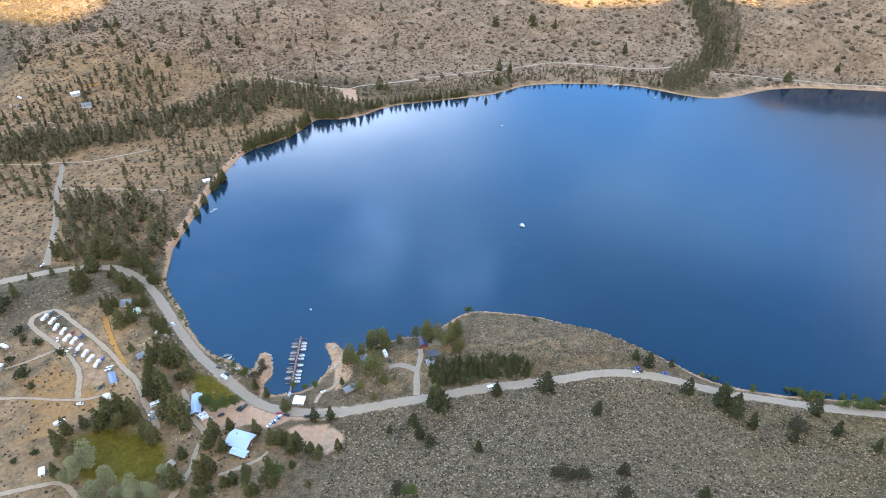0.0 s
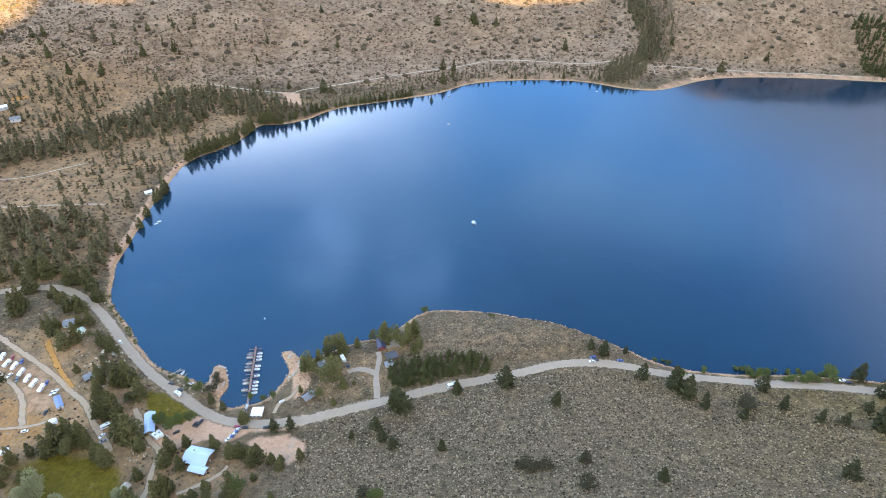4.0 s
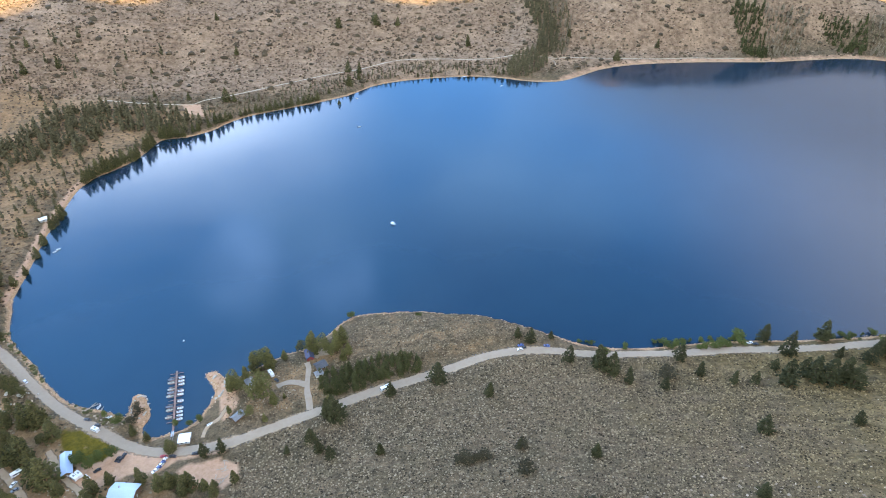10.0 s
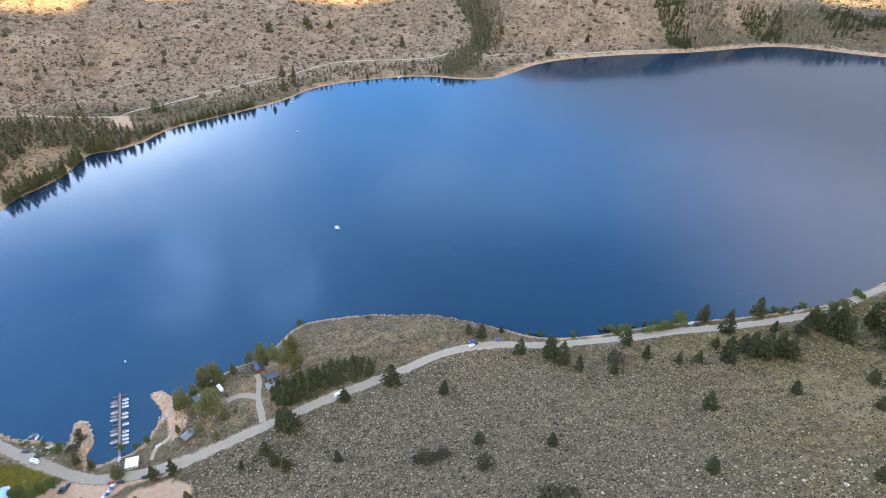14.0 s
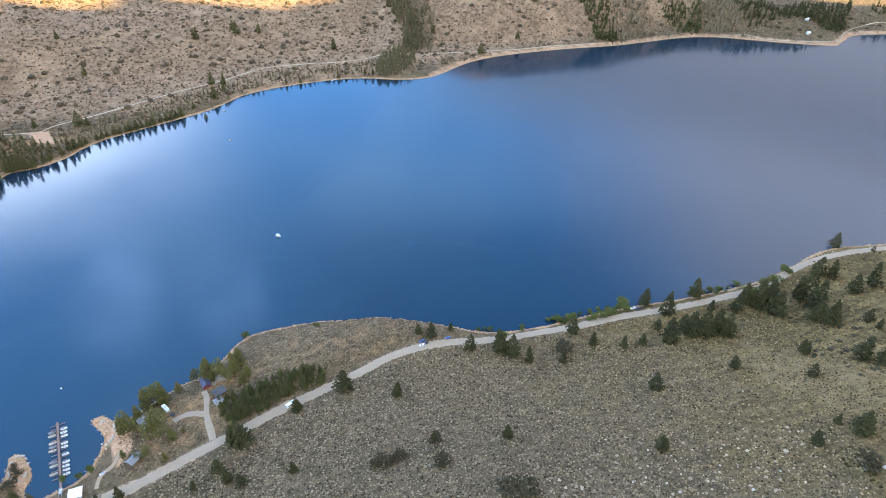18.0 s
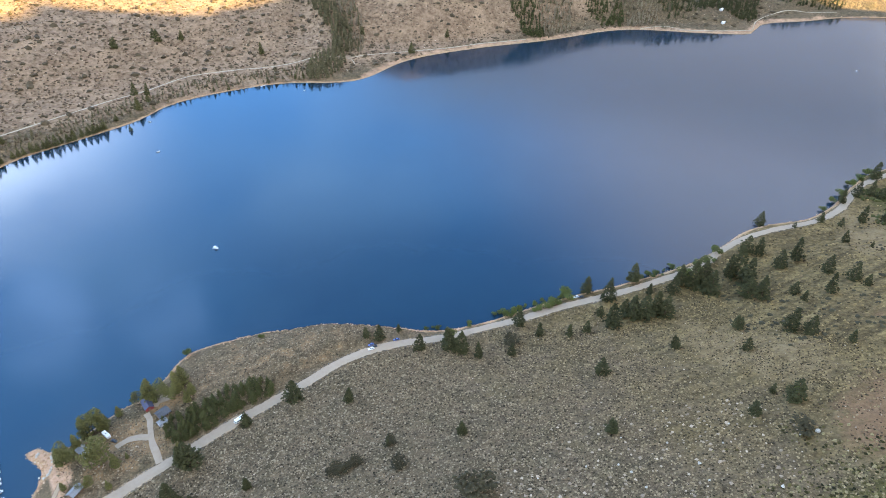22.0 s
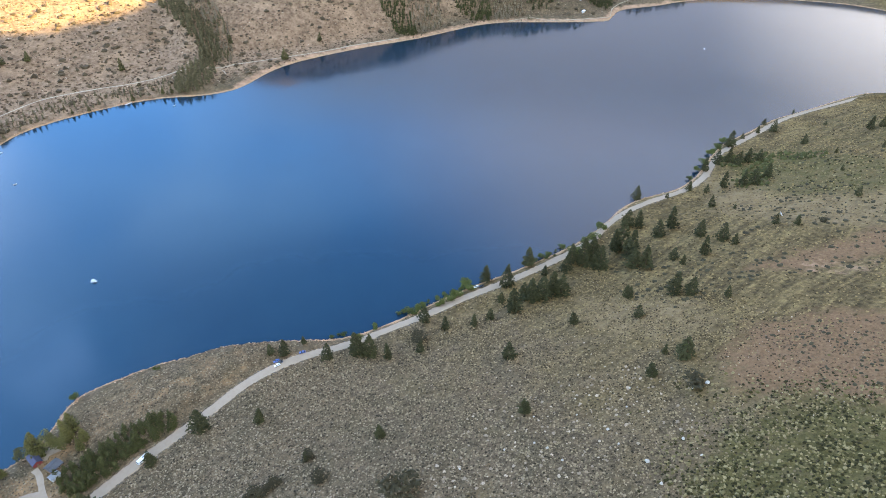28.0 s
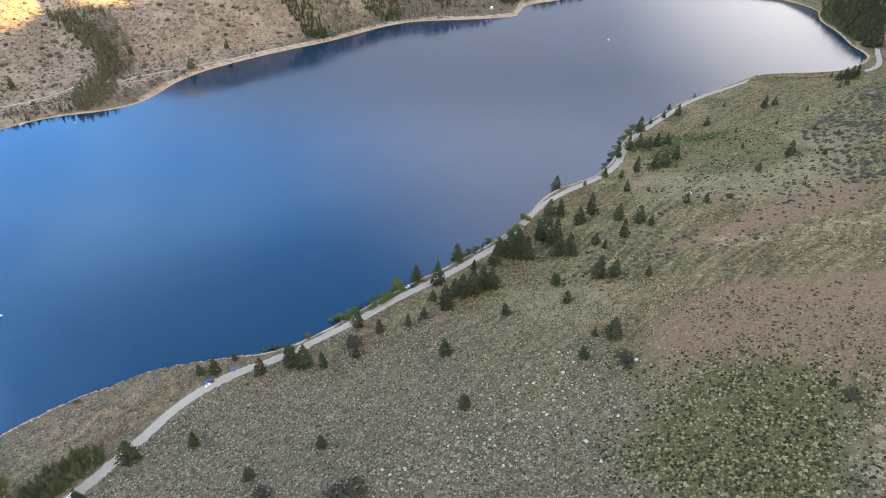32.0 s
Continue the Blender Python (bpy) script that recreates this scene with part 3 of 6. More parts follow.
GREEN_LAWN = [(-236, 262), (-226, 271), (-205, 273), (-184, 265), (-169, 252), (-160, 232), (-175, 224), (-218, 231), (-233, 245)]
OCHRE_BANK = [(-265, 378), (-257, 378), (-223, 331), (-225, 326), (-257, 368)]
SANDY_CLEARING = [(-98, 267), (-93, 272), (-80, 272), (-73, 266), (-70, 255), (-78, 253), (-90, 259)]
PARKING = [(-136, 299), (-106, 284), (-112, 276), (-125, 272), (-140, 274), (-153, 281), (-144, 288)]
LOT = [(-310, 383), (-300, 382), (-284, 370), (-261, 352), (-240, 335), (-227, 322), (-230, 314), (-241, 303), (-248, 303), (-264, 330), (-283, 346), (-301, 357), (-313, 368)]
DRY_YARD = [(-266, 297), (-246, 297), (-233, 322), (-225, 331), (-202, 298), (-204, 288), (-223, 288), (-239, 269), (-253, 260), (-258, 278)]
FAR_LOT = [(-144, 845), (-119, 844), (-113, 809), (-135, 818)]
GREEN_SAGE = [(205, 56), (269, 60), (312, 40), (326, 4), (300, -22), (255, -30), (215, -30), (185, 20)]
RED_SOIL = [(320, 91), (366, 92), (405, 62), (436, 0), (462, -33), (368, -44), (323, -18), (312, 39), (294, 70)]
RED_SOIL_TWO = [(436, 137), (491, 110), (561, 75), (621, 21), (550, 9), (506, 61), (455, 97)]
GRASSY_SPUR = [(658, 260), (714, 218), (738, 139), (669, 72), (626, 106), (608, 176)]
CONIFER_STAND = [(-377, 539), (-346, 551), (-304, 559), (-265, 525), (-253, 475), (-258, 456), (-272, 449), (-334, 457)]
CONIFER_BAND = [(-519, 650), (-470, 677), (-405, 690), (-370, 737), (-317, 765), (-292, 832), (-235, 849), (-172, 836), (-130, 809), (-107, 794), (-112, 775), (-162, 769), (-214, 783), (-244, 725), (-294, 711), (-319, 687), (-391, 658), (-442, 621), (-499, 615)]
LAKESIDE_WOOD = [(-340, 639), (-305, 703), (-242, 718), (-200, 746), (-174, 754), (-193, 708), (-227, 682), (-242, 640), (-244, 614), (-257, 569), (-270, 540), (-310, 559), (-354, 613)]
VALLEY_WOOD = [(-541, 689), (-487, 781), (-398, 831), (-339, 818), (-372, 743), (-417, 688), (-397, 576), (-308, 570), (-382, 544), (-463, 551)]
VALLEY_SLOPE = [(-611, 793), (-690, 934), (-462, 922), (-311, 1000), (-159, 985), (-179, 886), (-284, 863), (-339, 818), (-398, 831), (-487, 781)]
SCREE_BRUSH = [(760, 110), (960, 84), (1100, 70), (900, 20), (640, -5), (640, 60)]
THICKET = [(669, 272), (704, 247), (717, 223), (740, 179), (719, 172), (693, 213), (635, 193), (613, 213), (632, 231), (676, 228), (654, 251)]
FAR_SHORE_WOOD = [(-110, 829), (-66, 855), (13, 882), (96, 912), (181, 934), (253, 918), (301, 911), (365, 907), (337, 853), (293, 876), (176, 897), (92, 871), (36, 846), (-64, 820), (-107, 794)]
SPRING_WOOD = [(1495, 263), (1525, 190), (1314, 133), (1263, 145), (1334, 192), (1395, 231)]
TRAILERS = [
    ('white', -307.5, 374.6, -99), ('white', -299.8, 370.8, -97), ('white', -293.4, 363.8, -87), ('white', -285.9, 359.4, -92), ('white', -279.6, 352.1, -104), ('white', -273.2, 349.1, -96), ('white', -265.8, 342.6, -99), ('white', -258.9, 336.1, -95), ('white', -252.7, 331.1, -104), ('white', -245.8, 326.1, -95),
    ('white', -246.2, 272.7, -144),
    ('white', -42.0, 338.0, 112), ('white', -320.4, 342.1, 155), ('white', -311.3, 320.4, -88), ('white', -522.2, 754.2, 145)]
PICKUPS = [
    ('grey', -305.8, 381.3, -117), ('white', -55.3, 328.2, -126)]
CARS = [
    ('grey', -307.2, 379.9, -93), ('blue', -270.9, 354.5, -77), ('blue', -244.7, 331.7, -92), ('red', -279.1, 358.9, -90), ('grey', -298.5, 376.0, -114), ('white', -286.6, 351.4, -69), ('white', -273.0, 340.8, -119), ('grey', -266.3, 336.7, -83), ('white', -237.5, 322.2, -100), ('white', -235.3, 323.3, -106),
    ('white', -191.3, 282.0, -122), ('grey', -189.2, 277.5, -155), ('white', -150.8, 278.0, 135), ('black', -145.6, 281.5, -154),
    ('white', -241.3, 289.5, -179), ('black', -234.6, 304.5, -99), ('black', -160.0, 325.9, 153), ('black', -152.4, 319.1, 154),
    ('black', -135.2, 287.6, -126), ('black', -133.5, 286.9, -120), ('black', -132.1, 289.5, -115), ('white', -111.7, 273.2, -143),
    ('blue', -110.4, 274.6, -146), ('white', -109.3, 276.6, -146), ('blue', -108.4, 278.0, -143), ('white', -107.5, 280.2, -131),
    ('red', -108.0, 283.1, 162), ('black', -102.7, 281.9, 164), ('black', -89.0, 280.5, 171), ('white', -208.7, 372.4, 130),
    ('black', -38.6, 330.9, 122), ('blue', 137.9, 323.8, 180), ('white', 136.1, 319.7, 174), ('blue', 156.5, 318.7, 158),
    ('white', -346.2, 445.5, -123), ('red', -33.8, 357.7, -111), ('white', -526.7, 739.4, 149), ('blue', -516.3, 737.1, -158),
    ('white', -495.7, 758.4, 146), ('white', 306.4, 288.1, 172), ('black', 309.4, 285.5, 166), ('black', 139.0, 320.9, 171)]
BUSES = [
    ('white', -190.7, 289.9, -147), ('white', 34.2, 305.4, -164)]
VANS = [
    ('white', -157.6, 278.6, 138), ('white', -155.4, 280.3, 133), ('white', -152.8, 314.8, 142)]

# ---- more plots of land ----
SPIT_ONE = [(-140, 344), (-133, 349), (-126, 342), (-121, 326), (-125, 313), (-132, 317), (-133, 329), (-139, 337)]
SPIT_TWO = [(-90, 353), (-82, 357), (-74, 345), (-66, 332), (-64, 314), (-74, 302), (-77, 325), (-86, 338)]
ORANGE_YARD = [(-289, 309), (-278, 328), (-246, 313), (-226, 290), (-240, 277), (-249, 263), (-260, 253)]
TAN_STREAK = [(452, 96), (471, 103), (511, 57), (560, -8), (525, -14), (484, 39), (462, 70)]
STRAW_ONE = [(622, 261), (770, 60), (580, 25), (534, 121), (542, 211)]
STRAW_TWO = [(349, 222), (392, 140), (351, 97), (304, 123), (304, 183)]
STRAW_THREE = [(317, 12), (340, -17), (243, -35), (211, 12), (237, 13)]
DARK_MATS = [(735, 105), (854, 88), (960, 62), (760, 10), (600, 5), (605, 45), (650, 68)]
RED_MATS = [(368, 104), (429, -2), (344, -16), (323, 40)]
LEFT_BANK = [(-232, 437), (-214, 408), (-196, 378), (-179, 359), (-158, 335), (-136, 318), (-147, 314), (-174, 338), (-202, 368), (-231, 405), (-244, 433)]
PARKING = [(-158, 286), (-144, 288), (-139, 295), (-112, 291), (-70, 286), (-69, 278), (-99, 279), (-111, 271), (-125, 274), (-140, 270), (-150, 265), (-162, 277)]
SANDY_CLEARING = [(-100, 268), (-96, 273), (-75, 274), (-64, 266), (-62, 256), (-71, 249), (-80, 254), (-93, 257)]
ASPEN_GROVE = [(-11, 329), (6, 330), (33, 334), (56, 330), (63, 324), (59, 315), (44, 312), (21, 311), (2, 305), (-9, 309)]

# ---- ground: one sheet to the horizon, finely divided round the lake ----
def spread(lo, hi, cell, end_lo, end_hi, n=34):
    mid = np.arange(lo, hi + 0.1, cell)
    k = np.linspace(0, 1, n)[1:] ** 2.2
    return np.concatenate([(lo - (lo - end_lo) * k)[::-1], mid, hi + (end_hi - hi) * k])


GX, GY = spread(-570, 1530, 3.3, -3900, 4200), spread(-110, 1120, 3.3, -3800, 4000)
MX, MY = np.meshgrid(GX, GY)
GZ = ground_z(MX, MY)


def surf(x, y):
    """Height of the sheet at x, y."""
    x, y = np.asarray(x, float), np.asarray(y, float)
    i = np.clip(np.searchsorted(GX, x) - 1, 0, len(GX) - 2)
    j = np.clip(np.searchsorted(GY, y) - 1, 0, len(GY) - 2)
    u, v = (x - GX[i]) / (GX[i + 1] - GX[i]), (y - GY[j]) / (GY[j + 1] - GY[j])
    return (GZ[j, i] * (1 - u) + GZ[j, i + 1] * u) * (1 - v) + (GZ[j + 1, i] * (1 - u) + GZ[j + 1, i + 1] * u) * v


def raw_mesh(name, verts, faces, smooth=False):
    """A mesh from an array of vertices and an array of faces of one size."""
    me = bpy.data.meshes.new(name)
    verts, faces = np.asarray(verts, np.float32), np.asarray(faces, np.int32)
    n, k = faces.shape
    me.vertices.add(len(verts))
    me.vertices.foreach_set("co", verts.ravel())
    me.loops.add(n * k)
    me.loops.foreach_set("vertex_index", faces.ravel())
    me.polygons.add(n)
    me.polygons.foreach_set("loop_start", np.arange(0, n * k, k, dtype=np.int32))
    me.polygons.foreach_set("use_smooth", np.full(n, smooth))
    me.update(calc_edges=True)
    return me


def zone(poly, soft=3.0):
    """1 inside a plot of land, falling to 0 over its rim."""
    pl = np.array(poly, float)
    box = (MX > pl[:, 0].min() - 20) & (MX < pl[:, 0].max() + 20) & (MY > pl[:, 1].min() - 20) & (MY < pl[:, 1].max() + 20)
    v = np.zeros(MX.shape)
    x, y = MX[box], MY[box]
    d = line_distance(x, y, pl, True)
    v[box] = step(-soft, soft, np.where(inside(x, y, pl), d, -d))
    return v


nx, ny = len(GX), len(GY)
ij = (np.arange(ny - 1)[:, None] * nx + np.arange(nx - 1)[None]).ravel()
me = raw_mesh("ground", np.stack([MX.ravel(), MY.ravel(), GZ.ravel()], 1), np.stack([ij, ij + 1, ij + nx + 1, ij + nx], 1), True)
cove = (MX > -320) & (MX < -60) & (MY > 440) & (MY < 860)
beach = np.zeros(MX.shape)
beach[cove] = (1 - step(4, 10, line_distance(MX[cove], MY[cove], UNIT * SURVEY_LAKE, True))) * step(455, 480, MY[cove]) * (1 - 0.7 * step(-190, -150, MX[cove]))
bank = (MX > 380) & (MX < 1250) & (MY > 640) & (MY < 960)
far_bank = np.zeros(MX.shape)
far_bank[bank] = 0.55 * (1 - step(5, 17, line_distance(MX[bank], MY[bank], UNIT * SURVEY_LAKE, True)))
headland = zone([(12, 360), (48, 386), (96, 372), (156, 336), (132, 326), (84, 324), (54, 330), (14, 348)], 6)
ZONES = {
    "lawn": np.maximum(zone(LAWN), 0.84 * zone(GREEN_LAWN, 9)),
    "sand": np.maximum.reduce([0.3 * zone(TAN_STREAK, 14), 0.3 * zone([(337, -16), (345, -40), (240, -52), (225, -20), (273, -30)], 12), far_bank, zone(SANDY_CLEARING), zone(PARKING, 2), 0.8 * zone(FAR_LOT), 0.35 * zone(LOT), zone(SPIT_ONE, 2), zone(SPIT_TWO, 2), beach]),
    "ochre": 0.72 * zone(ORANGE_YARD, 8),
    "straw": np.maximum.reduce([0.55 * zone(STRAW_ONE, 18), 0.5 * zone(STRAW_TWO, 18), 0.5 * zone(STRAW_THREE, 14)]),
    "olive": step(110, 420, MX) * (1 - step(330, 420, MY)),
    "dry": np.maximum.reduce([zone(DRY_YARD, 8), 0.55 * zone([(-570, 430), (-250, 450), (-250, 620), (-160, 770), (-80, 820), (-300, 900), (-570, 900)], 30), 0.55 * zone([(-350, 330), (-260, 410), (-200, 350), (-110, 280), (-90, 235), (-110, 205), (-350, 205)], 25), 0.45 * zone([(-66, 300), (-60, 340), (0, 352), (40, 345), (-10, 330), (-5, 306)], 8), 0.25 * headland, 0.6 * zone([(-258, 390), (-216, 360), (-214, 322), (-240, 336), (-300, 390)], 10)]),
    "rust": np.maximum(1.0 * zone(RED_SOIL, 20), 0.85 * zone(RED_SOIL_TWO, 16)),
    "scree": 0.75 * step(835, 900, MY + 0.0 * MX) * step(-700, -500, MX) * (1 - step(1500, 2200, MY)),
    "green": np.maximum.reduce([0.75 * zone(GREEN_SAGE, 18), 0.6 * zone(GRASSY_SPUR, 14), 0.35 * zone([(672, 246), (840, 240), (996, 198), (984, 72), (768, 108)], 25)]),
}
for key, value in ZONES.items():
    me.attributes.new(key, "FLOAT", "POINT").data.foreach_set("value", value.ravel().astype(np.float32))
me.materials.append(M_GROUND)
tagged(new("ground", me), "grey-brown sagebrush slopes and flats round a mountain lake", "ground", kind="structure")

me = raw_mesh("water", [(-288, 198, 0), (1560, 72, 0), (1560, 936, 0), (-288, 936, 0)], [(0, 1, 2, 3)])
me.materials.append(M_WATER)
tagged(new("water", me), "deep blue lake with faint ripples and cloud reflections", "lake", kind="structure")


def ribbon(name, pts, width, material, label, lift=0.14, wander=0.0, seed=1):
    """A road or track laid over the ground, with edges that wander."""
    line = smooth_line(pts, False, 8)
    seg = np.hypot(*np.diff(line, axis=0).T)
    at = np.concatenate([[0], np.cumsum(seg)])
    s = np.arange(0, at[-1], 1.6)
    c = np.stack([np.interp(s, at, line[:, 0]), np.interp(s, at, line[:, 1])], 1)
    d = np.gradient(c, axis=0)
    d /= np.hypot(d[:, 0], d[:, 1])[:, None] + 1e-9
    side = np.stack([-d[:, 1], d[:, 0]], 1)
    rng = np.random.default_rng(seed)
    rows = []
    k = np.array([-1.0, -0.7, -0.35, 0, 0.35, 0.7, 1.0])
    w = width / 2 + wander * np.convolve(rng.normal(size=(len(s) + 8)), np.ones(9) / 9, "valid")
    for j, u in enumerate(k):
        p = c + side * (u * w)[:, None]
        z = np.maximum(surf(p[:, 0], p[:, 1]), 0.05) + lift
        rows.append(np.column_stack([p, z]))
    v = np.stack(rows, 1).reshape(-1, 3)
    i = (np.arange(len(s) - 1)[:, None] * 7 + np.arange(6)[None]).ravel()
    mesh = raw_mesh(name, v, np.stack([i, i + 7, i + 8, i + 1], 1), True)
    mesh.attributes.new("rim", "FLOAT", "POINT").data.foreach_set("value", np.tile(np.abs(k).astype(np.float32), len(s)))
    mesh.materials.append(material)
    return tagged(new(name, mesh), label, "road", kind="structure")


ribbon("dirt_shoulder", [(UNIT * a, UNIT * b) for a, b in ROAD], 11.0, M_DIRT, "tan gravel shoulder along the lake road", 0.1, 0.8, 9)
ribbon("road", [(UNIT * a, UNIT * b) for a, b in ROAD], 6.6, M_ROAD, "worn grey two-lane asphalt road along the lake shore", 0.16, 0.25)
for pts, width, label in ((LOT_LOOP, 5.6, "pale dirt loop track round the trailer lot"), (CAMP_TRACK, 4, "sandy camp track"),
                          (MEADOW_TRACK, 2.6, "faint meadow track"), (STORE_LANE, 5.5, "dirt lane beside the store"),
                          (SOUTH_TRACK, 5, "pale dirt track"), (LODGE_LANE, 4, "dirt lane behind the lodge"),
                          (CABIN_DRIVE, 4.6, "grey gravel drive to the cabins"), (CABIN_SPUR, 4.6, "gravel spur to a cabin"), (CABIN_YARD, 7.5, "bare gravel yard behind the red cabin"),
                          (MARINA_LANE, 4, "dirt lane along the marina"), (VALLEY_ROAD, 5.5, "grey side road across the valley"),
                          (VALLEY_TRACK, 3.2, "pale valley track"), (VALLEY_TRACK_TWO, 4, "pale valley track"),
                          (CAMPGROUND_TRACK, 4, "pale campground track"), (FAR_TRAIL, 3.9, "pale dirt trail along the far shore"),
                          (FAR_SPUR, 2.6, "pale dirt spur trail"), (FAR_PATH, 3.0, "pale shore path by the woods"),
                          ):
    ribbon("dirt_track", pts, width, M_ROAD if pts in (VALLEY_ROAD, CABIN_DRIVE, CABIN_SPUR, CABIN_YARD) else M_TRAIL if pts in (FAR_TRAIL, FAR_PATH, FAR_SPUR, VALLEY_TRACK) else M_DIRT, label, 0.2, 0.7, len(pts))
ribbon("dirt_bank", [(-455, 785), (-450, 787), (-444, 789), (-438, 792)], 6.5, M_OCHRE, "clearing of bare ochre earth in the valley camp", 0.3, 2.0, 6)
ribbon("dirt_bank", [(-263, 377), (-256, 366), (-243, 347), (-231, 332), (-226, 326)], 5.0, M_OCHRE, "strip of bare ochre earth above the lot", 0.2, 1.0, 5)

# ---- helpers for things and parts ----
def part(name, mesh, material, parent=None, label=""):
    """One mesh object under a thing; mesh is mesh data or a bmesh."""
    if isinstance(mesh, bmesh.types.BMesh):
        data = bpy.data.meshes.new(name)
        mesh.to_mesh(data)
        mesh.free()
        mesh = data
    if material and not mesh.materials:
        mesh.materials.append(material)
    ob = new(name, mesh)
    ob.parent = parent
    if label:
        ob["label"] = label
    return ob


OCTA = np.array([(1, 0, 0), (0, 1, 0), (-1, 0, 0), (0, -1, 0), (0, 0, 1), (0, 0, -1)], float)
OCTA_F = np.array([(0, 1, 4), (1, 2, 4), (2, 3, 4), (3, 0, 4), (1, 0, 5), (2, 1, 5), (3, 2, 5), (0, 3, 5)])


def clumps(centres, sizes, rng, jitter=0.35):
    """Many small ragged clumps as arrays of vertices and triangles. sizes: one (x, y, z) for each."""
    n = len(centres)
    a = rng.uniform(0, 2 * np.pi, n)
    v = OCTA[None] * (1 + rng.uniform(-jitter, jitter, (n, 6, 1))) * np.asarray(sizes)[:, None]
    v += rng.normal(0, 0.12, (n, 6, 3)) * np.asarray(sizes)[:, None]
    x = v[..., 0] * np.cos(a)[:, None] - v[..., 1] * np.sin(a)[:, None]
    y = v[..., 0] * np.sin(a)[:, None] + v[..., 1] * np.cos(a)[:, None]
    v = np.stack([x, y, v[..., 2]], -1) + np.asarray(centres)[:, None]
    f = OCTA_F[None] + 6 * np.arange(n)[:, None, None]
    return v.reshape(-1, 3), f.reshape(-1, 3)


def pine_points(rng, n, slim=0.2, low=0.1):
    """Clump places in a shaggy, blunt conical crown of height 1."""
    u = rng.uniform(0, 1, n) ** 1.2
    z = low + (0.97 - low) * u
    reach = 1.12 * slim * (1 - u) ** 0.8 * (0.62 + 0.38 * np.minimum(u / 0.18, 1)) + 0.015
    a = rng.uniform(0, 2 * np.pi, n)
    p = rng.uniform(0, 6, 4)
    lop = 1 + 0.22 * np.cos(a - p[0]) + 0.2 * np.sin(z * 21 + p[1]) * np.cos(2 * a + p[2]) + 0.16 * np.sin(z * 47 + p[3])
    r = reach * lop * np.sqrt(rng.uniform(0.1, 1, n))
    c = np.stack([r * np.cos(a), r * np.sin(a), z - 0.2 * r], 1)
    s = (220 / n) ** 0.36 * (0.028 + 0.024 * (1 - u))[:, None] * np.array([1.25, 0.9, 0.8]) * rng.uniform(0.6, 1.35, (n, 1))
    return c, s


def round_points(rng, n, wide=0.34, low=0.2):
    """Clump places in a crown of several rounded masses of height 1."""
    k = 6
    hub = np.stack([rng.uniform(-0.6, 0.6, k) * wide, rng.uniform(-0.6, 0.6, k) * wide, rng.uniform(low + 0.2, 0.82, k)], 1)
    pick = rng.integers(0, k, n)
    d = rng.normal(size=(n, 3))
    d /= np.linalg.norm(d, axis=1)[:, None]
    c = hub[pick] + d * (rng.uniform(0.55, 1, n) ** 0.5)[:, None] * np.array([wide * 0.55, wide * 0.55, 0.2]) * rng.uniform(0.8, 1.15, (n, 1))
    c[:, 2] = np.clip(c[:, 2], low, 1)
    return c, rng.uniform(0.6, 1.15, (n, 1)) * (0.75 / n ** 0.5) * (wide / 0.34) ** 0.8 * np.array([1.1, 1.0, 0.8])


def trunk_mesh(rng, top=0.9, girth=0.018, limbs=7):
    """A tapered trunk with limbs, height 1."""
    bm = bmesh.new()
    rings = []
    for k in range(6):
        z, r = top * k / 5 - 0.02, girth * (1 - 0.85 * k / 5)
        off = (0.008 * math.sin(k * 1.3 + rng.uniform(0, 6)), 0.008 * math.cos(k * 1.7))
        rings.append([bm.verts.new((off[0] + r * math.cos(a), off[1] + r * math.sin(a), z)) for a in np.arange(6) * math.pi / 3])
    for a, b in zip(rings, rings[1:]):
        for i in range(6):
            bm.faces.new((a[i], a[(i + 1) % 6], b[(i + 1) % 6], b[i]))
    for k in range(limbs):
        z, a, l = rng.uniform(0.15, 0.75), rng.uniform(0, 6.28), rng.uniform(0.07, 0.14)
        d, s = Vector((math.cos(a), math.sin(a), 0)), Vector((-math.sin(a), math.cos(a), 0)) * 0.005
        root, tip = Vector((0, 0, z)), Vector((0, 0, z + 0.02)) + d * l
        q = [bm.verts.new(root + s), bm.verts.new(root - s), bm.verts.new(root + Vector((0, 0, 0.01))), bm.verts.new(tip)]
        for i, j in ((0, 1), (1, 2), (2, 0)):
            bm.faces.new((q[i], q[j], q[3]))
    me = bpy.data.meshes.new("trunk")
    bm.to_mesh(me)
    bm.free()
    return me


def tree_kind(name, points, n, leaf, seed, label, group, **shape):
    """A model tree of height 1 at the origin, to copy from."""
    rng = np.random.default_rng(seed)
    c, s = points(rng, n, **shape)
    tree = new(name)
    part("trunk", trunk_mesh(rng), M_BARK, tree)
    part("crown", raw_mesh("crown", *clumps(c, s, rng)), leaf, tree)
    return tagged(tree, label, "tree" if "shrub" not in name else "shrub", group)


def plant(models, spots, rng, sink=0.1):
    """Copies of the models at (x, y, height); the first ones move into place themselves."""
    for i, (x, y, h) in enumerate(spots):
        model = models[i % len(models)]
        z = float(surf(x, y)) - sink
        w = h * rng.uniform(0.9, 1.2)
        m = Matrix.LocRotScale((x, y, max(z, 0)), Euler((rng.normal(0, 0.03), rng.normal(0, 0.03), rng.uniform(0, 6.28))), None)
        ob = model if model.location.length == 0 else copy_thing(model, m)
        ob.matrix_basis = m @ Matrix.Diagonal((w, w, h, 1))


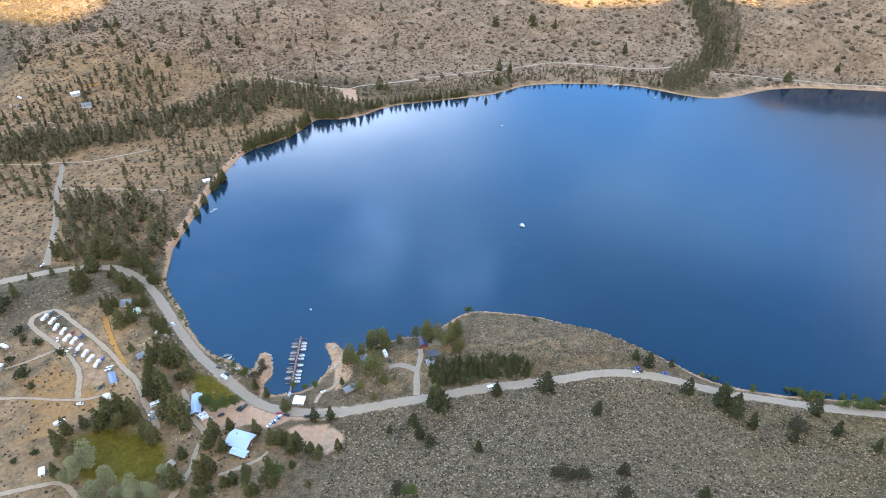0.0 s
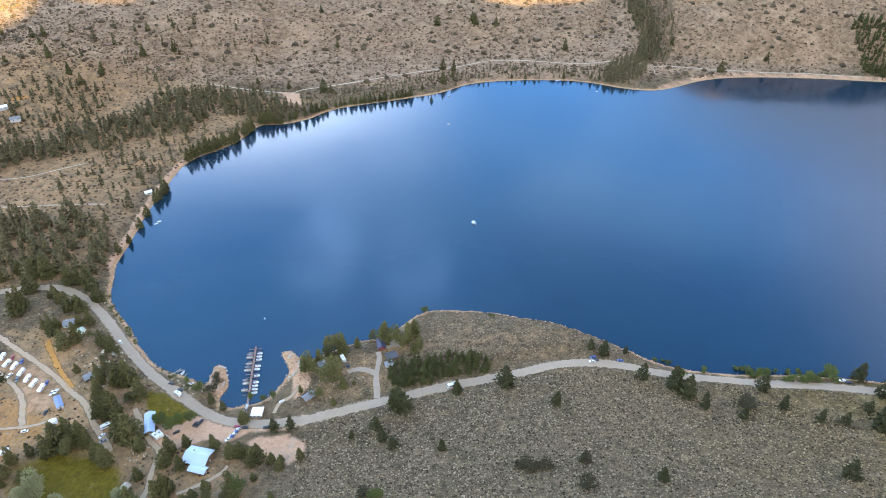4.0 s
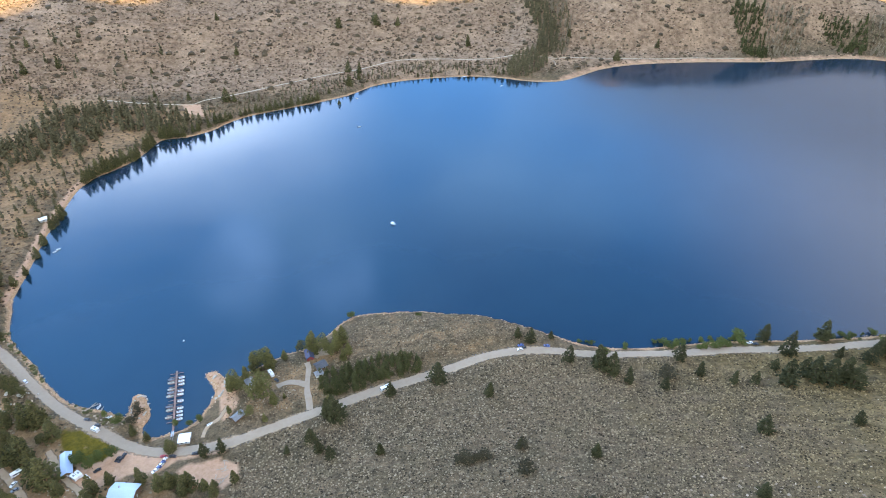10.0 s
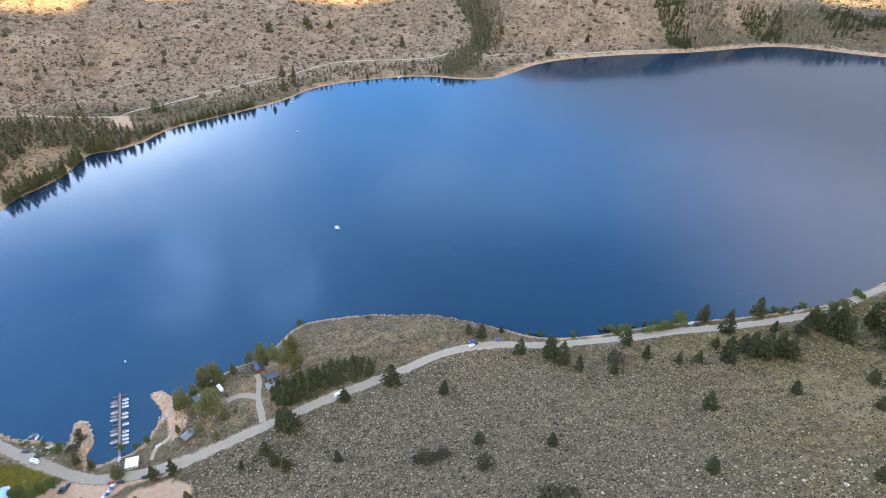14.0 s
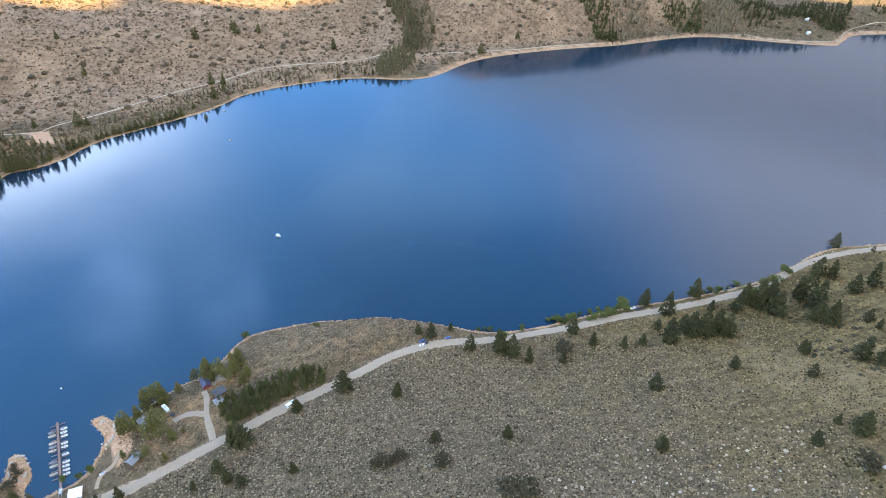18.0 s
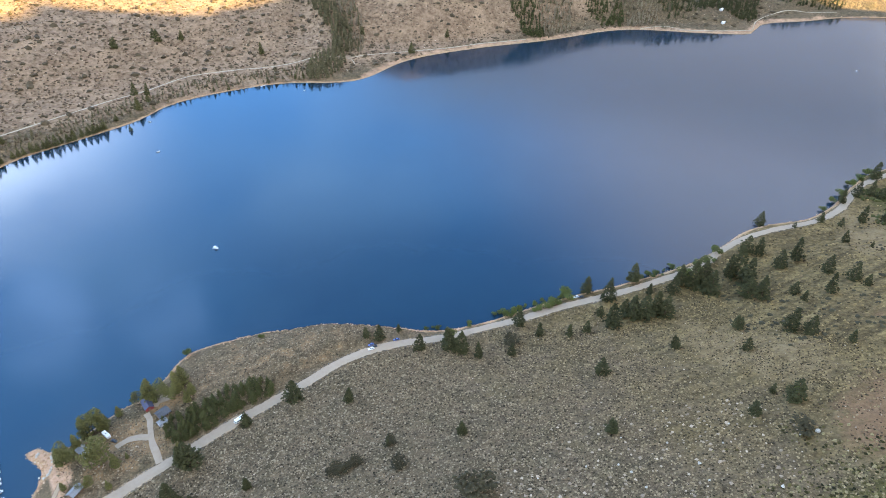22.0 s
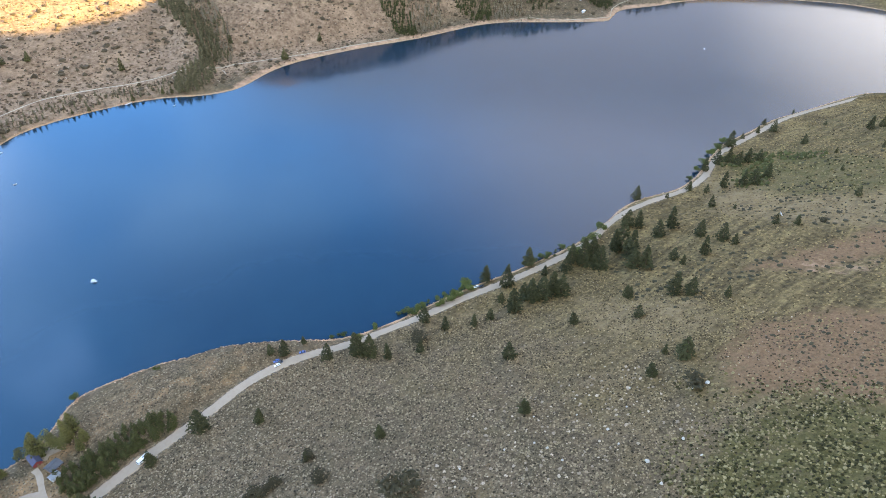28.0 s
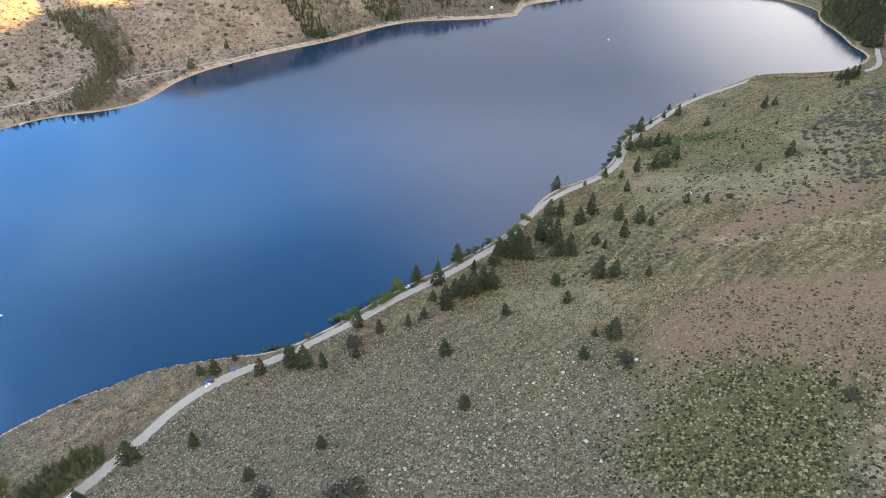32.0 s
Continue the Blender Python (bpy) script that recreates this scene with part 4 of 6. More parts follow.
def scatter(poly, spacing, rng, lo, hi, keep=1.0):
    """Random spots (x, y, height) in a plot."""
    pl = np.array(poly, float)
    (x0, y0), (x1, y1) = pl.min(0), pl.max(0)
    gx, gy = np.meshgrid(np.arange(x0, x1, spacing), np.arange(y0, y1, spacing))
    x = gx.ravel() + rng.uniform(-0.5, 0.5, gx.size) * spacing
    y = gy.ravel() + rng.uniform(-0.5, 0.5, gx.size) * spacing
    ok = inside(x, y, pl) & (rng.uniform(size=x.size) < keep) & (surf(x, y) > 0.8)
    ok &= line_distance(x, y, ROAD_LINE) > 6
    x, y = x[ok], y[ok]
    return np.stack([x, y, rng.uniform(lo, hi, len(x))], 1)


rng = np.random.default_rng(7)
PINES = [tree_kind("pine_tree", pine_points, 340, M_PINE, 10 + i, "dark green pine with a ragged conical crown on dry ground", "pines",
                   slim=(0.25, 0.30, 0.22, 0.34)[i], low=(0.08, 0.05, 0.14, 0.04)[i]) for i in range(4)]
BIG_PINES = [tree_kind("pine_tree", pine_points, 480, M_BIGPINE, 20 + i, "tall dark green pine with a full shaggy crown", "pines", slim=0.22 + 0.035 * i, low=0.08) for i in range(3)]
BIG_PINES += [tree_kind("conifer_tree", round_points, 620, M_BIGPINE, 24 + i, "dark olive conifer with a broad rounded crown", "pines", wide=0.29 + 0.04 * i, low=0.06) for i in range(3)]
BROAD = [tree_kind("broadleaf_tree", round_points, 520, M_ASPEN, 30 + i, "bright green broadleaf tree with a loose round crown", "broadleaf trees", wide=0.3 + 0.04 * i) for i in range(2)]
WILLOW = [tree_kind("willow_tree", round_points, 1500, M_WILLOW, 40 + i, "pale grey-green willow with a billowing crown beside the lawn", "willows", wide=0.34 + 0.05 * i, low=0.1) for i in range(2)]
SHRUBS = [tree_kind("shore_shrub", round_points, 260, M_ASPEN, 50 + i, "dense green willow shrub on the lake bank", "shore shrubs", wide=0.7, low=0.05) for i in range(2)]
BRUSH = [tree_kind("dark_shrub", round_points, 220, M_BRUSH, 60 + i, "low dark brown-green shrub on the dry slope", "dark shrubs", wide=0.8, low=0.03) for i in range(2)]
JUNIPERS = [tree_kind("juniper_tree", round_points, 130, M_PINE, 70 + i, "squat dark green juniper on the dry meadow", "junipers", wide=0.55, low=0.05) for i in range(2)]
plant(PINES, HILL_PINES + HILL_PINES_TWO + HILL_PINES_THREE + ROADSIDE_PINES, rng)
M_OLIVE = mat_leaf("yellow-green needles", (0.040, 0.044, 0.015), (0.085, 0.084, 0.030), (0.17, 0.155, 0.062))
HEADLAND_TREES = [tree_kind("pine_tree", pine_points, 480, M_OLIVE, 90, "tall olive-green pine beside the lakeside cabins", "cabin trees", slim=0.27, low=0.06),
                  tree_kind("broadleaf_tree", round_points, 620, M_OLIVE, 91, "full olive-green tree beside the lakeside cabins", "cabin trees", wide=0.36, low=0.08),
                  tree_kind("pine_tree", pine_points, 480, M_OLIVE, 92, "slender yellow-green pine on the lake bank", "cabin trees", slim=0.22, low=0.05)]
plant(HEADLAND_TREES, [(x, y, 0.72 * h) for x, y, h in HEADLAND_PINES], rng)
plant(BIG_PINES[:3], [(x, y, 0.95 * h) for x, y, h in VILLAGE_PINES + CAMP_PINES] + [(x + 3.5 * math.sin(7 * x), y + 4.5 * math.sin(5 * x + y), 0.72 * h) for x, y, h in LODGE_PINES], rng)
STRUCTURES = [(-126.7, 259.5, 11), (-125, 250, 8), (-163.6, 288.9, 11), (-228.9, 312, 8), (-253, 394.6, 7), (-217.6, 335, 6), (-165.5, 238.8, 7),
              (-226.5, 296, 6), (-241.5, 385.5, 6), (-190.7, 289.9, 6), (-157, 279, 6), (-150.8, 278, 5), (-238, 235, 5), (-246, 273, 6)]


def clear_spots(plots, spacing, lo, hi, keep):
    """Spots for trees in several plots, clear of houses, vehicles and lanes."""
    out = []
    for plot in plots:
        for x, y, h in scatter(plot, spacing, rng, lo, hi, keep):
            if all(math.hypot(x - a, y - b) > r for a, b, r in STRUCTURES) and \
                    all(line_distance(np.array([x]), np.array([y]), np.array(t, float))[0] > 4.5 for t in (STORE_LANE, LOT_LOOP, CAMP_TRACK, LODGE_LANE, OCHRE_BANK)):
                out.append((x, y, h))
    return out


VILLAGE_PLOTS = [[(-219, 332), (-205, 343), (-181, 320), (-176, 296), (-191, 290)], [(-226, 306), (-200, 303), (-190, 273), (-211, 269)],
                 [(-250, 278), (-235, 281), (-220, 247), (-237, 244)], [(-291, 440), (-267, 441), (-241, 410), (-224, 372), (-240, 368), (-267, 390)],
                 [(-228, 381), (-211, 370), (-195, 340), (-205, 331)], [(-110, 266), (-88, 262), (-78, 252), (-104, 252)]]
plant(BIG_PINES, clear_spots(VILLAGE_PLOTS, 7.8, 7, 14, 0.5), rng)
plant(BIG_PINES, clear_spots([[(-150, 240), (-112, 246), (-93, 250), (-70, 240), (-72, 216), (-142, 216)]], 9.5, 7, 14, 0.55), rng)
plant(PINES, SPUR_PINES, rng)
plant(BIG_PINES[:3], [(x, y, 0.8 * h) for x, y, h in SHORE_PINES + SHORE_PINES_TWO] + [(x, y, 1.1 * h) for x, y, h in FAR_PINES], rng)
plant(BROAD, [(x, y, 0.68 * h) for x, y, h in BROADLEAVES], rng)
plant(WILLOW, [(x, y, 0.8 * h) for x, y, h in WILLOWS], rng)
plant(SHRUBS, [(x, y, 0.7 * h if x < 500 else 0.5 * h) for x, y, h in SHORE_WILLOWS], rng)
HEDGE = [(184, 321), (189, 319.5), (238, 307.5), (243, 306), (247, 305.5), (256, 304.5), (261, 303.5), (265, 302.5), (273, 300.5), (280, 299), (288, 298), (297, 296.5), (371, 280), (380, 279.5), (390, 278), (397, 277.5), (405, 277)]
plant(SHRUBS, [(x, y, 3.4 + 1.3 * math.sin(9 * x)) for x, y in HEDGE], rng)
plant(BRUSH, DARK_BRUSH, rng)
plant(JUNIPERS, MEADOW_JUNIPERS, rng)
ASPENS = [tree_kind("aspen_tree", pine_points, 140, M_GROVE, 80 + i, "slender dark green aspen in a dense dark grove beside the road", "aspen grove", slim=0.25 + 0.03 * i, low=0.03) for i in range(3)]
plant(ASPENS, scatter(ASPEN_GROVE, 3.3, rng, 4.6, 8.0, 0.97), rng)


def wood(name, spots, label, leaf, seed, n=58, slim=0.14, points=pine_points):
    """A wood too dense to count: crowns and trunks in one mesh."""
    r = np.random.default_rng(seed)
    vs, fs, k = [], [], 0
    for x, y, h in spots:
        c, s = points(r, n, slim) if points is pine_points else points(r, n)
        z = max(float(surf(x, y)), 0)
        v, f = clumps(c * h + (x, y, z), s * h * 1.0, r)
        vs.append(v), fs.append(f + k)
        k += len(v)
        g = 0.02 * h
        v = np.array([(x - g, y - g, z - 0.3), (x + g, y - g, z - 0.3), (x, y + g, z - 0.3), (x, y, z + 0.7 * h)])
        vs.append(v), fs.append(np.array([(0, 1, 3), (1, 2, 3), (2, 0, 3)]) + k)
        k += 4
    me = raw_mesh(name, np.vstack(vs), np.vstack(fs))
    me.materials.append(leaf)
    return tagged(new(name, me), label, "woods", kind="stuff")


wood("conifer_wood", np.vstack([scatter(CONIFER_BAND, 7.6, rng, 9, 20, 0.88), scatter(LAKESIDE_WOOD, 12, rng, 7, 15, 0.7)]),
     "dense dark conifer wood along the valley floor", M_FARPINE, 1)
wood("conifer_wood", scatter(CONIFER_STAND, 9.3, rng, 12, 22, 0.85), "olive conifer stand by the lake shore", M_FARPINE, 2, 90, 0.16)
wood("open_wood", np.vstack([scatter(VALLEY_WOOD, 9.5, rng, 6, 16, 0.65), scatter(VALLEY_SLOPE, 23, rng, 6, 17, 0.55)]), "scattered conifers among the valley camps", M_FARPINE, 3)
wood("shore_wood", scatter(FAR_SHORE_WOOD, 7.5, rng, 4, 9, 0.7), "low trees and brush on the far shore bench", M_FARPINE, 4)
M_BARE = mat_leaf("bare grey twigs", (0.12, 0.094, 0.070), (0.18, 0.145, 0.11), (0.27, 0.225, 0.175))
GULLY_WOOD = [(400, 1116), (430, 1072), (428, 1017), (430, 983), (418, 945), (396, 921), (376, 928), (396, 980), (400, 1043)]
GULLY_SIDE = [(427, 1085), (462, 1045), (455, 985), (422, 918), (392, 915), (428, 983)]
GULLY_FOOT = [(330, 915), (368, 938), (394, 930), (378, 885), (337, 848), (306, 870)]
RAVINE_WOOD = [(705, 940), (760, 925), (742, 880), (726, 842), (700, 848), (698, 880)]
RAVINE_SIDE = [(760, 925), (835, 905), (790, 850), (770, 838), (726, 842), (742, 880)]
RAVINE_TWO = [(846, 898), (922, 872), (905, 838), (880, 818), (846, 834)]
RAVINE_TWO_SIDE = [(922, 872), (975, 832), (938, 788), (886, 812), (905, 838)]
HEADLAND_WOOD = [(971, 838), (1190, 770), (1123, 722), (1092, 715), (1070, 742), (1020, 772), (985, 775), (962, 790)]
BEYOND_WOOD = [(1215, 760), (1345, 690), (1311, 668), (1208, 720)]
wood("gully_wood", scatter(GULLY_WOOD, 6.0, rng, 9, 20, 0.85), "dark firs in the gully of the far slope", M_FARPINE, 5)
wood("gully_wood", scatter(GULLY_SIDE, 9.0, rng, 5, 12, 0.7), "thin olive firs beside the gully of the far slope", M_FARPINE, 25)
wood("gully_wood", scatter(GULLY_FOOT, 5.5, rng, 6, 14, 0.9), "olive firs and bushes at the foot of the gully", M_FARPINE, 9)
wood("ravine_wood", scatter(RAVINE_WOOD, 5.2, rng, 5, 16, 0.9), "dark firs in a ravine of the far slope", M_GROVE, 6)
wood("ravine_wood", scatter(RAVINE_TWO, 5.8, rng, 5, 15, 0.85), "dark firs in a second ravine of the far slope", M_GROVE, 26)
for k, plot in enumerate((RAVINE_SIDE, RAVINE_TWO_SIDE, GULLY_SIDE)):
    wood("bare_wood", scatter(plot, 6.0, rng, 4, 12, 0.8), "bare grey-brown aspens between the firs of the far slope", M_BARE, 27 + k, 50, 0.15)
    wood("ravine_wood", scatter(plot, 9.5, rng, 4, 12, 0.7), "scattered olive firs among bare aspens", M_FARPINE, 37 + k)
wood("west_wood", scatter(HEADLAND_WOOD, 7.0, rng, 7, 16, 0.85), "mixed dark wood above the far shore path", M_PINE, 7)
wood("west_wood", scatter(HEADLAND_WOOD, 11, rng, 4, 9, 0.8), "pale green broadleaf brush in the wood above the far shore", M_GROVE, 17)
wood("west_wood", scatter(BEYOND_WOOD, 8, rng, 7, 14, 0.9), "dark wood along the bay beyond the headland", M_PINE, 18)
wood("shore_wood", scatter([(690, 832), (790, 812), (880, 780), (950, 752), (962, 770), (890, 800), (800, 830), (700, 848)], 9, rng, 3, 7, 0.6), "low brush and small trees behind the far beach", M_FARPINE, 19)
wood("head_wood", scatter([(1441, 225), (1392, 138), (1222, 98), (1243, 128), (1300, 165), (1370, 205)], 7, rng, 10, 20, 0.95), "dark firs round the head of the lake", M_PINE, 10)
wood("spring_wood", scatter(SPRING_WOOD, 7, rng, 8, 15, 0.95), "dense green wood at the head of the lake", M_GROVE, 8)
wood("bare_wood", scatter(FAR_SHORE_WOOD, 9.0, rng, 3, 8, 0.6), "bare grey brush and saplings on the far shore bench", M_BARE, 24, 40, 0.2)

# ---- brush and stones that nobody could count ----
DOME_A = np.arange(4) * np.pi / 2
DOME = np.vstack([np.column_stack([np.cos(DOME_A), np.sin(DOME_A), 0 * DOME_A - 0.15]),
                  np.column_stack([0.8 * np.cos(DOME_A + 0.6), 0.8 * np.sin(DOME_A + 0.6), 0 * DOME_A + 0.55]), [(0, 0, 1)]])
DOME_F = np.array([f for i in range(4) for f in ((i, (i + 1) % 4, 4 + i), (4 + i, (i + 1) % 4, 4 + (i + 1) % 4), (4 + i, 4 + (i + 1) % 4, 8))])


def domes(name, x, y, size, high, material, label, category, seed, jitter=0.28):
    """Many small ragged tufts or stones on the ground, in one mesh."""
    r = np.random.default_rng(seed)
    n = len(x)
    a = r.uniform(0, 2 * np.pi, n)
    v = DOME[None] * (1 + r.uniform(-jitter, jitter, (n, 9, 1))) + r.normal(0, 0.10, (n, 9, 3))
    c, s = np.cos(a)[:, None], np.sin(a)[:, None]
    w = size[:, None] * r.uniform(0.8, 1.3, (n, 1))
    v = np.stack([(v[..., 0] * c - v[..., 1] * s) * w + x[:, None], (v[..., 0] * s + v[..., 1] * c) * size[:, None] + y[:, None],
                  v[..., 2] * (size * high)[:, None] + surf(x, y)[:, None]], -1)
    f = DOME_F[None] + 9 * np.arange(n)[:, None, None]
    me = raw_mesh(name, v.reshape(-1, 3), f.reshape(-1, 3))
    me.materials.append(material)
    return tagged(new(name, me), label, category, kind="stuff")


TRACKS = [ROAD_LINE] + [smooth_line(p, False, 3) for p in (LOT_LOOP, CAMP_TRACK, STORE_LANE, CABIN_DRIVE, CABIN_SPUR, MARINA_LANE,
                                                             VALLEY_ROAD, VALLEY_TRACK, FAR_TRAIL, SOUTH_TRACK, LODGE_LANE, FAR_PATH)]
BARE = [LAWN, GREEN_LAWN, OCHRE_BANK, SANDY_CLEARING, PARKING, LOT, FAR_LOT]


def brush_spots(poly, spacing, rng, patch=0.0, seed=3):
    """Spots for brush in a plot, off the roads, lawns and bare plots, thinned in patches."""
    pl = np.array(poly, float)
    (x0, y0), (x1, y1) = pl.min(0), pl.max(0)
    gx, gy = np.meshgrid(np.arange(x0, x1, spacing), np.arange(y0, y1, spacing))
    x = gx.ravel() + rng.uniform(-0.6, 0.6, gx.size) * spacing
    y = gy.ravel() + rng.uniform(-0.6, 0.6, gx.size) * spacing
    ok = inside(x, y, pl) & (rng.uniform(-1, 1, x.size) * 0.8 + rough(x, y, 16, 3, seed) > patch)
    x, y = x[ok], y[ok]
    ok = surf(x, y) > 1.2
    for k, t in enumerate(TRACKS):
        near = (x > t[:, 0].min() - 8) & (x < t[:, 0].max() + 8) & (y > t[:, 1].min() - 8) & (y < t[:, 1].max() + 8) & ok
        ok[near] &= line_distance(x[near], y[near], t) > (5.0 if k == 0 else 3.0)
    for b in BARE:
        ok &= ~inside(x, y, np.array(b, float))
    return x[ok], y[ok]


def scatter_all(poly, spacing, rng):
    """Random spots all over a plot."""
    pl = np.array(poly, float)
    (x0, y0), (x1, y1) = pl.min(0), pl.max(0)
    n = int((x1 - x0) * (y1 - y0) / spacing ** 2)
    x, y = rng.uniform(x0, x1, n), rng.uniform(y0, y1, n)
    ok = inside(x, y, pl)
    return x[ok], y[ok]


M_SAGE = mat_island("sagebrush", ((0.0, (0.020, 0.018, 0.011)), (0.28, (0.080, 0.071, 0.048)), (0.62, (0.201, 0.178, 0.129)), (1.0, (0.345, 0.306, 0.230))), shift=(1.03, 0.90, 0.60))
M_GREENSAGE = mat_island("green brush", ((0.0, (0.010, 0.013, 0.003)), (0.35, (0.036, 0.036, 0.010)), (0.6, (0.118, 0.108, 0.042)), (1.0, (0.30, 0.270, 0.155))))
M_REDBRUSH = mat_island("brown brush", ((0.0, (0.035, 0.023, 0.014)), (0.5, (0.10, 0.066, 0.042)), (1.0, (0.20, 0.15, 0.10))))
# contrast narrowed here to paint in the haze over distant ground
M_FARBRUSH = mat_island("slope brush", ((0.0, (0.060, 0.044, 0.029)), (0.5, (0.118, 0.088, 0.060)), (1.0, (0.21, 0.163, 0.118))))
M_SHORE = mat_island("shore stones", ((0.0, (0.34, 0.215, 0.135)), (0.6, (0.53, 0.37, 0.255)), (1.0, (0.62, 0.48, 0.36))))
M_BANK = mat_island("bank brush", ((0.0, (0.045, 0.055, 0.02)), (0.6, (0.09, 0.10, 0.04)), (1.0, (0.16, 0.15, 0.08))))
M_STONE = mat_island("pale granite", ((0.0, (0.24, 0.205, 0.165)), (0.6, (0.36, 0.315, 0.255)), (1.0, (0.56, 0.50, 0.41))), 0.85)

HILLSIDE = [(-66, 272), (-48, 288), (24, 309), (90, 320), (138, 320), (228, 301), (300, 286), (396, 266), (396, -66), (180, -66), (108, 144), (-72, 180)]
rng = np.random.default_rng(11)


def plot_share(x, y, poly, soft):
    """How far each spot belongs to a plot, 0 to 1, with a frayed rim."""
    pl = np.array(poly, float)
    d = line_distance(x, y, pl, True)
    return step(-soft, soft, np.where(inside(x, y, pl), d, -d) + soft * rough(x, y, 22, 3, 77))


def hill_brush(poly, spacing, lo, hi, patch, seed, label):
    """Brush over a hillside: grey-green, green or brown by the soil."""
    x, y = brush_spots(poly, spacing, rng, patch)
    green = 0.94 * plot_share(x, y, GREEN_SAGE, 36) + 0.35 * plot_share(x, y, GRASSY_SPUR, 25)
    brown = 0.8 * np.maximum(plot_share(x, y, RED_SOIL, 26), plot_share(x, y, RED_SOIL_TWO, 22))
    kind = np.where(rng.uniform(size=len(x)) < green, 1, np.where(rng.uniform(size=len(x)) < brown, 2, 0))
    keep = (kind != 2) | (rng.uniform(size=len(x)) < 0.4)
    terraces = rough(0.03 * x, 0.8 * surf(x, y), 1.0, 3, 88)
    keep &= terraces + rng.uniform(-0.4, 0.4, len(x)) > -0.25 * step(100, 300, x) - 2 * (1 - step(100, 300, x))
    x, y, kind = x[keep], y[keep], kind[keep]
    size = rng.uniform(lo, hi, len(x)) ** 1.3 * np.where(kind == 1, 1.5, 1.0) * np.where(kind == 2, 1.1, 1.0)
    for k, (name, mat, words) in enumerate((("sagebrush", M_SAGE, "grey-green sagebrush"), ("green_brush", M_GREENSAGE, "green bitterbrush"), ("brown_brush", M_REDBRUSH, "low brown brush"))):
        m = kind == k
        if m.sum() > 20:
            domes(name, x[m], y[m], size[m], 0.85 if k < 2 else 0.6, mat, words + label, "brush", seed + k)


hill_brush(HILLSIDE, 1.15, 0.24, 0.80, -0.55, 1, " covering the near hillside")
hill_brush([(396, 257), (480, 262), (624, 244), (720, 260), (840, 250), (996, 204), (1056, 108), (1152, 48), (960, -24), (396, -66)], 2.4, 0.35, 1.0, -0.2, 4, " on the slope above the lake road")
x, y = scatter_all(SCREE_BRUSH, 10.5, rng)
domes("dark_brush", x, y, rng.uniform(1.2, 3.2, len(x)), 0.6, M_BRUSH, "dark mats of brush on grey scree", "brush", 14)
for plot, gap in ((DARK_MATS, 5.5), (RED_MATS, 4.5)):
    x, y = scatter_all(plot, 1.55 * gap, rng)
    domes("dark_brush", x, y, rng.uniform(0.7, 2.0, len(x)) * (2.0 if plot is DARK_MATS else 0.8), 0.5, M_BRUSH, "dark brush mats on bare soil", "brush", 16)
x, y = scatter_all([(400, 255), (600, 225), (720, 200), (760, 120), (640, 20), (520, 20), (440, 110), (350, 150)], 8.5, rng)
ok = rough(x, y, 70, 3, 90) + 0.6 * rough(0.05 * x, surf(x, y), 2.0, 2, 91) > 0.02
x, y = x[ok], y[ok]
domes("dark_brush", x, y, rng.uniform(0.9, 1.6, len(x)) ** 2, 0.5, M_BRUSH, "low dark brush in mats along the terraces", "brush", 20)
x, y = brush_spots(THICKET, 4.0, rng, -0.2, 15)
domes("thicket", x, y, rng.uniform(1.4, 2.8, len(x)), 1.2, M_GROVE, "dark green thicket in a fold of the slope", "brush", 15)
x, y = brush_spots([(-74, 294), (-72, 341), (-36, 355), (14, 379), (52, 384), (96, 372), (174, 326), (132, 328), (72, 319), (-12, 307)], 1.45, rng, -0.8)
domes("sagebrush", x, y, rng.uniform(0.22, 0.6, len(x)), 0.7, M_SAGE, "pale low sagebrush on the headland", "brush", 5)
x, y = brush_spots([(-564, 360), (-360, 408), (-240, 414), (-168, 330), (-114, 270), (-72, 180), (-360, 180), (-564, 300)], 3.0, rng, 0.0)
domes("sagebrush", x, y, rng.uniform(0.4, 1.1, len(x)), 0.7, M_SAGE, "scattered sagebrush round the village and camps", "brush", 6)
x, y = brush_spots([(-564, 432), (-360, 444), (-246, 456), (-246, 624), (-156, 768), (-72, 816), (-240, 936), (-564, 960)], 4.4, rng, -0.2)
domes("sagebrush", x, y, rng.uniform(0.7, 1.8, len(x)), 0.7, M_FARBRUSH, "brush on the valley floor and lower slope", "brush", 7)
FARSIDE = [(-820, 780), (-240, 876), (-96, 828), (36, 852), (120, 894), (252, 898), (360, 852), (528, 882), (720, 846), (912, 816), (1032, 708), (1200, 708), (1200, 936), (960, 1180), (600, 1260), (-820, 1260)]
x, y = brush_spots(FARSIDE, 3.9, rng, 0.0, 6)
domes("slope_brush", x, y, rng.uniform(0.6, 2.0, len(x)), 0.8, M_FARBRUSH, "brown mountain brush on the far slope", "brush", 8)
x, y = brush_spots(FARSIDE, 13, rng, 0.2, 7)
# mahogany tones lifted as part of the painted haze
domes("slope_brush", x, y, rng.uniform(1.3, 2.6, len(x)) ** 1.75, 0.8, mat_leaf("mahogany leaves", (0.056, 0.042, 0.027), (0.078, 0.058, 0.038), (0.11, 0.083, 0.055)), "dark mahogany thickets on the far slope", "brush", 9)
x, y = brush_spots(HILLSIDE + [(396, -66)], 6.0, rng, 0.15, 8)
domes("stones", x, y, rng.uniform(0.2, 0.65, len(x)) ** 1.3, 0.7, M_STONE, "pale granite stones strewn over the hillside", "stones", 10, 0.35)
x, y = brush_spots([(120, 156), (156, 108), (252, 72), (300, 102), (276, 144), (180, 180)], 4.4, rng, 0.0, 9)
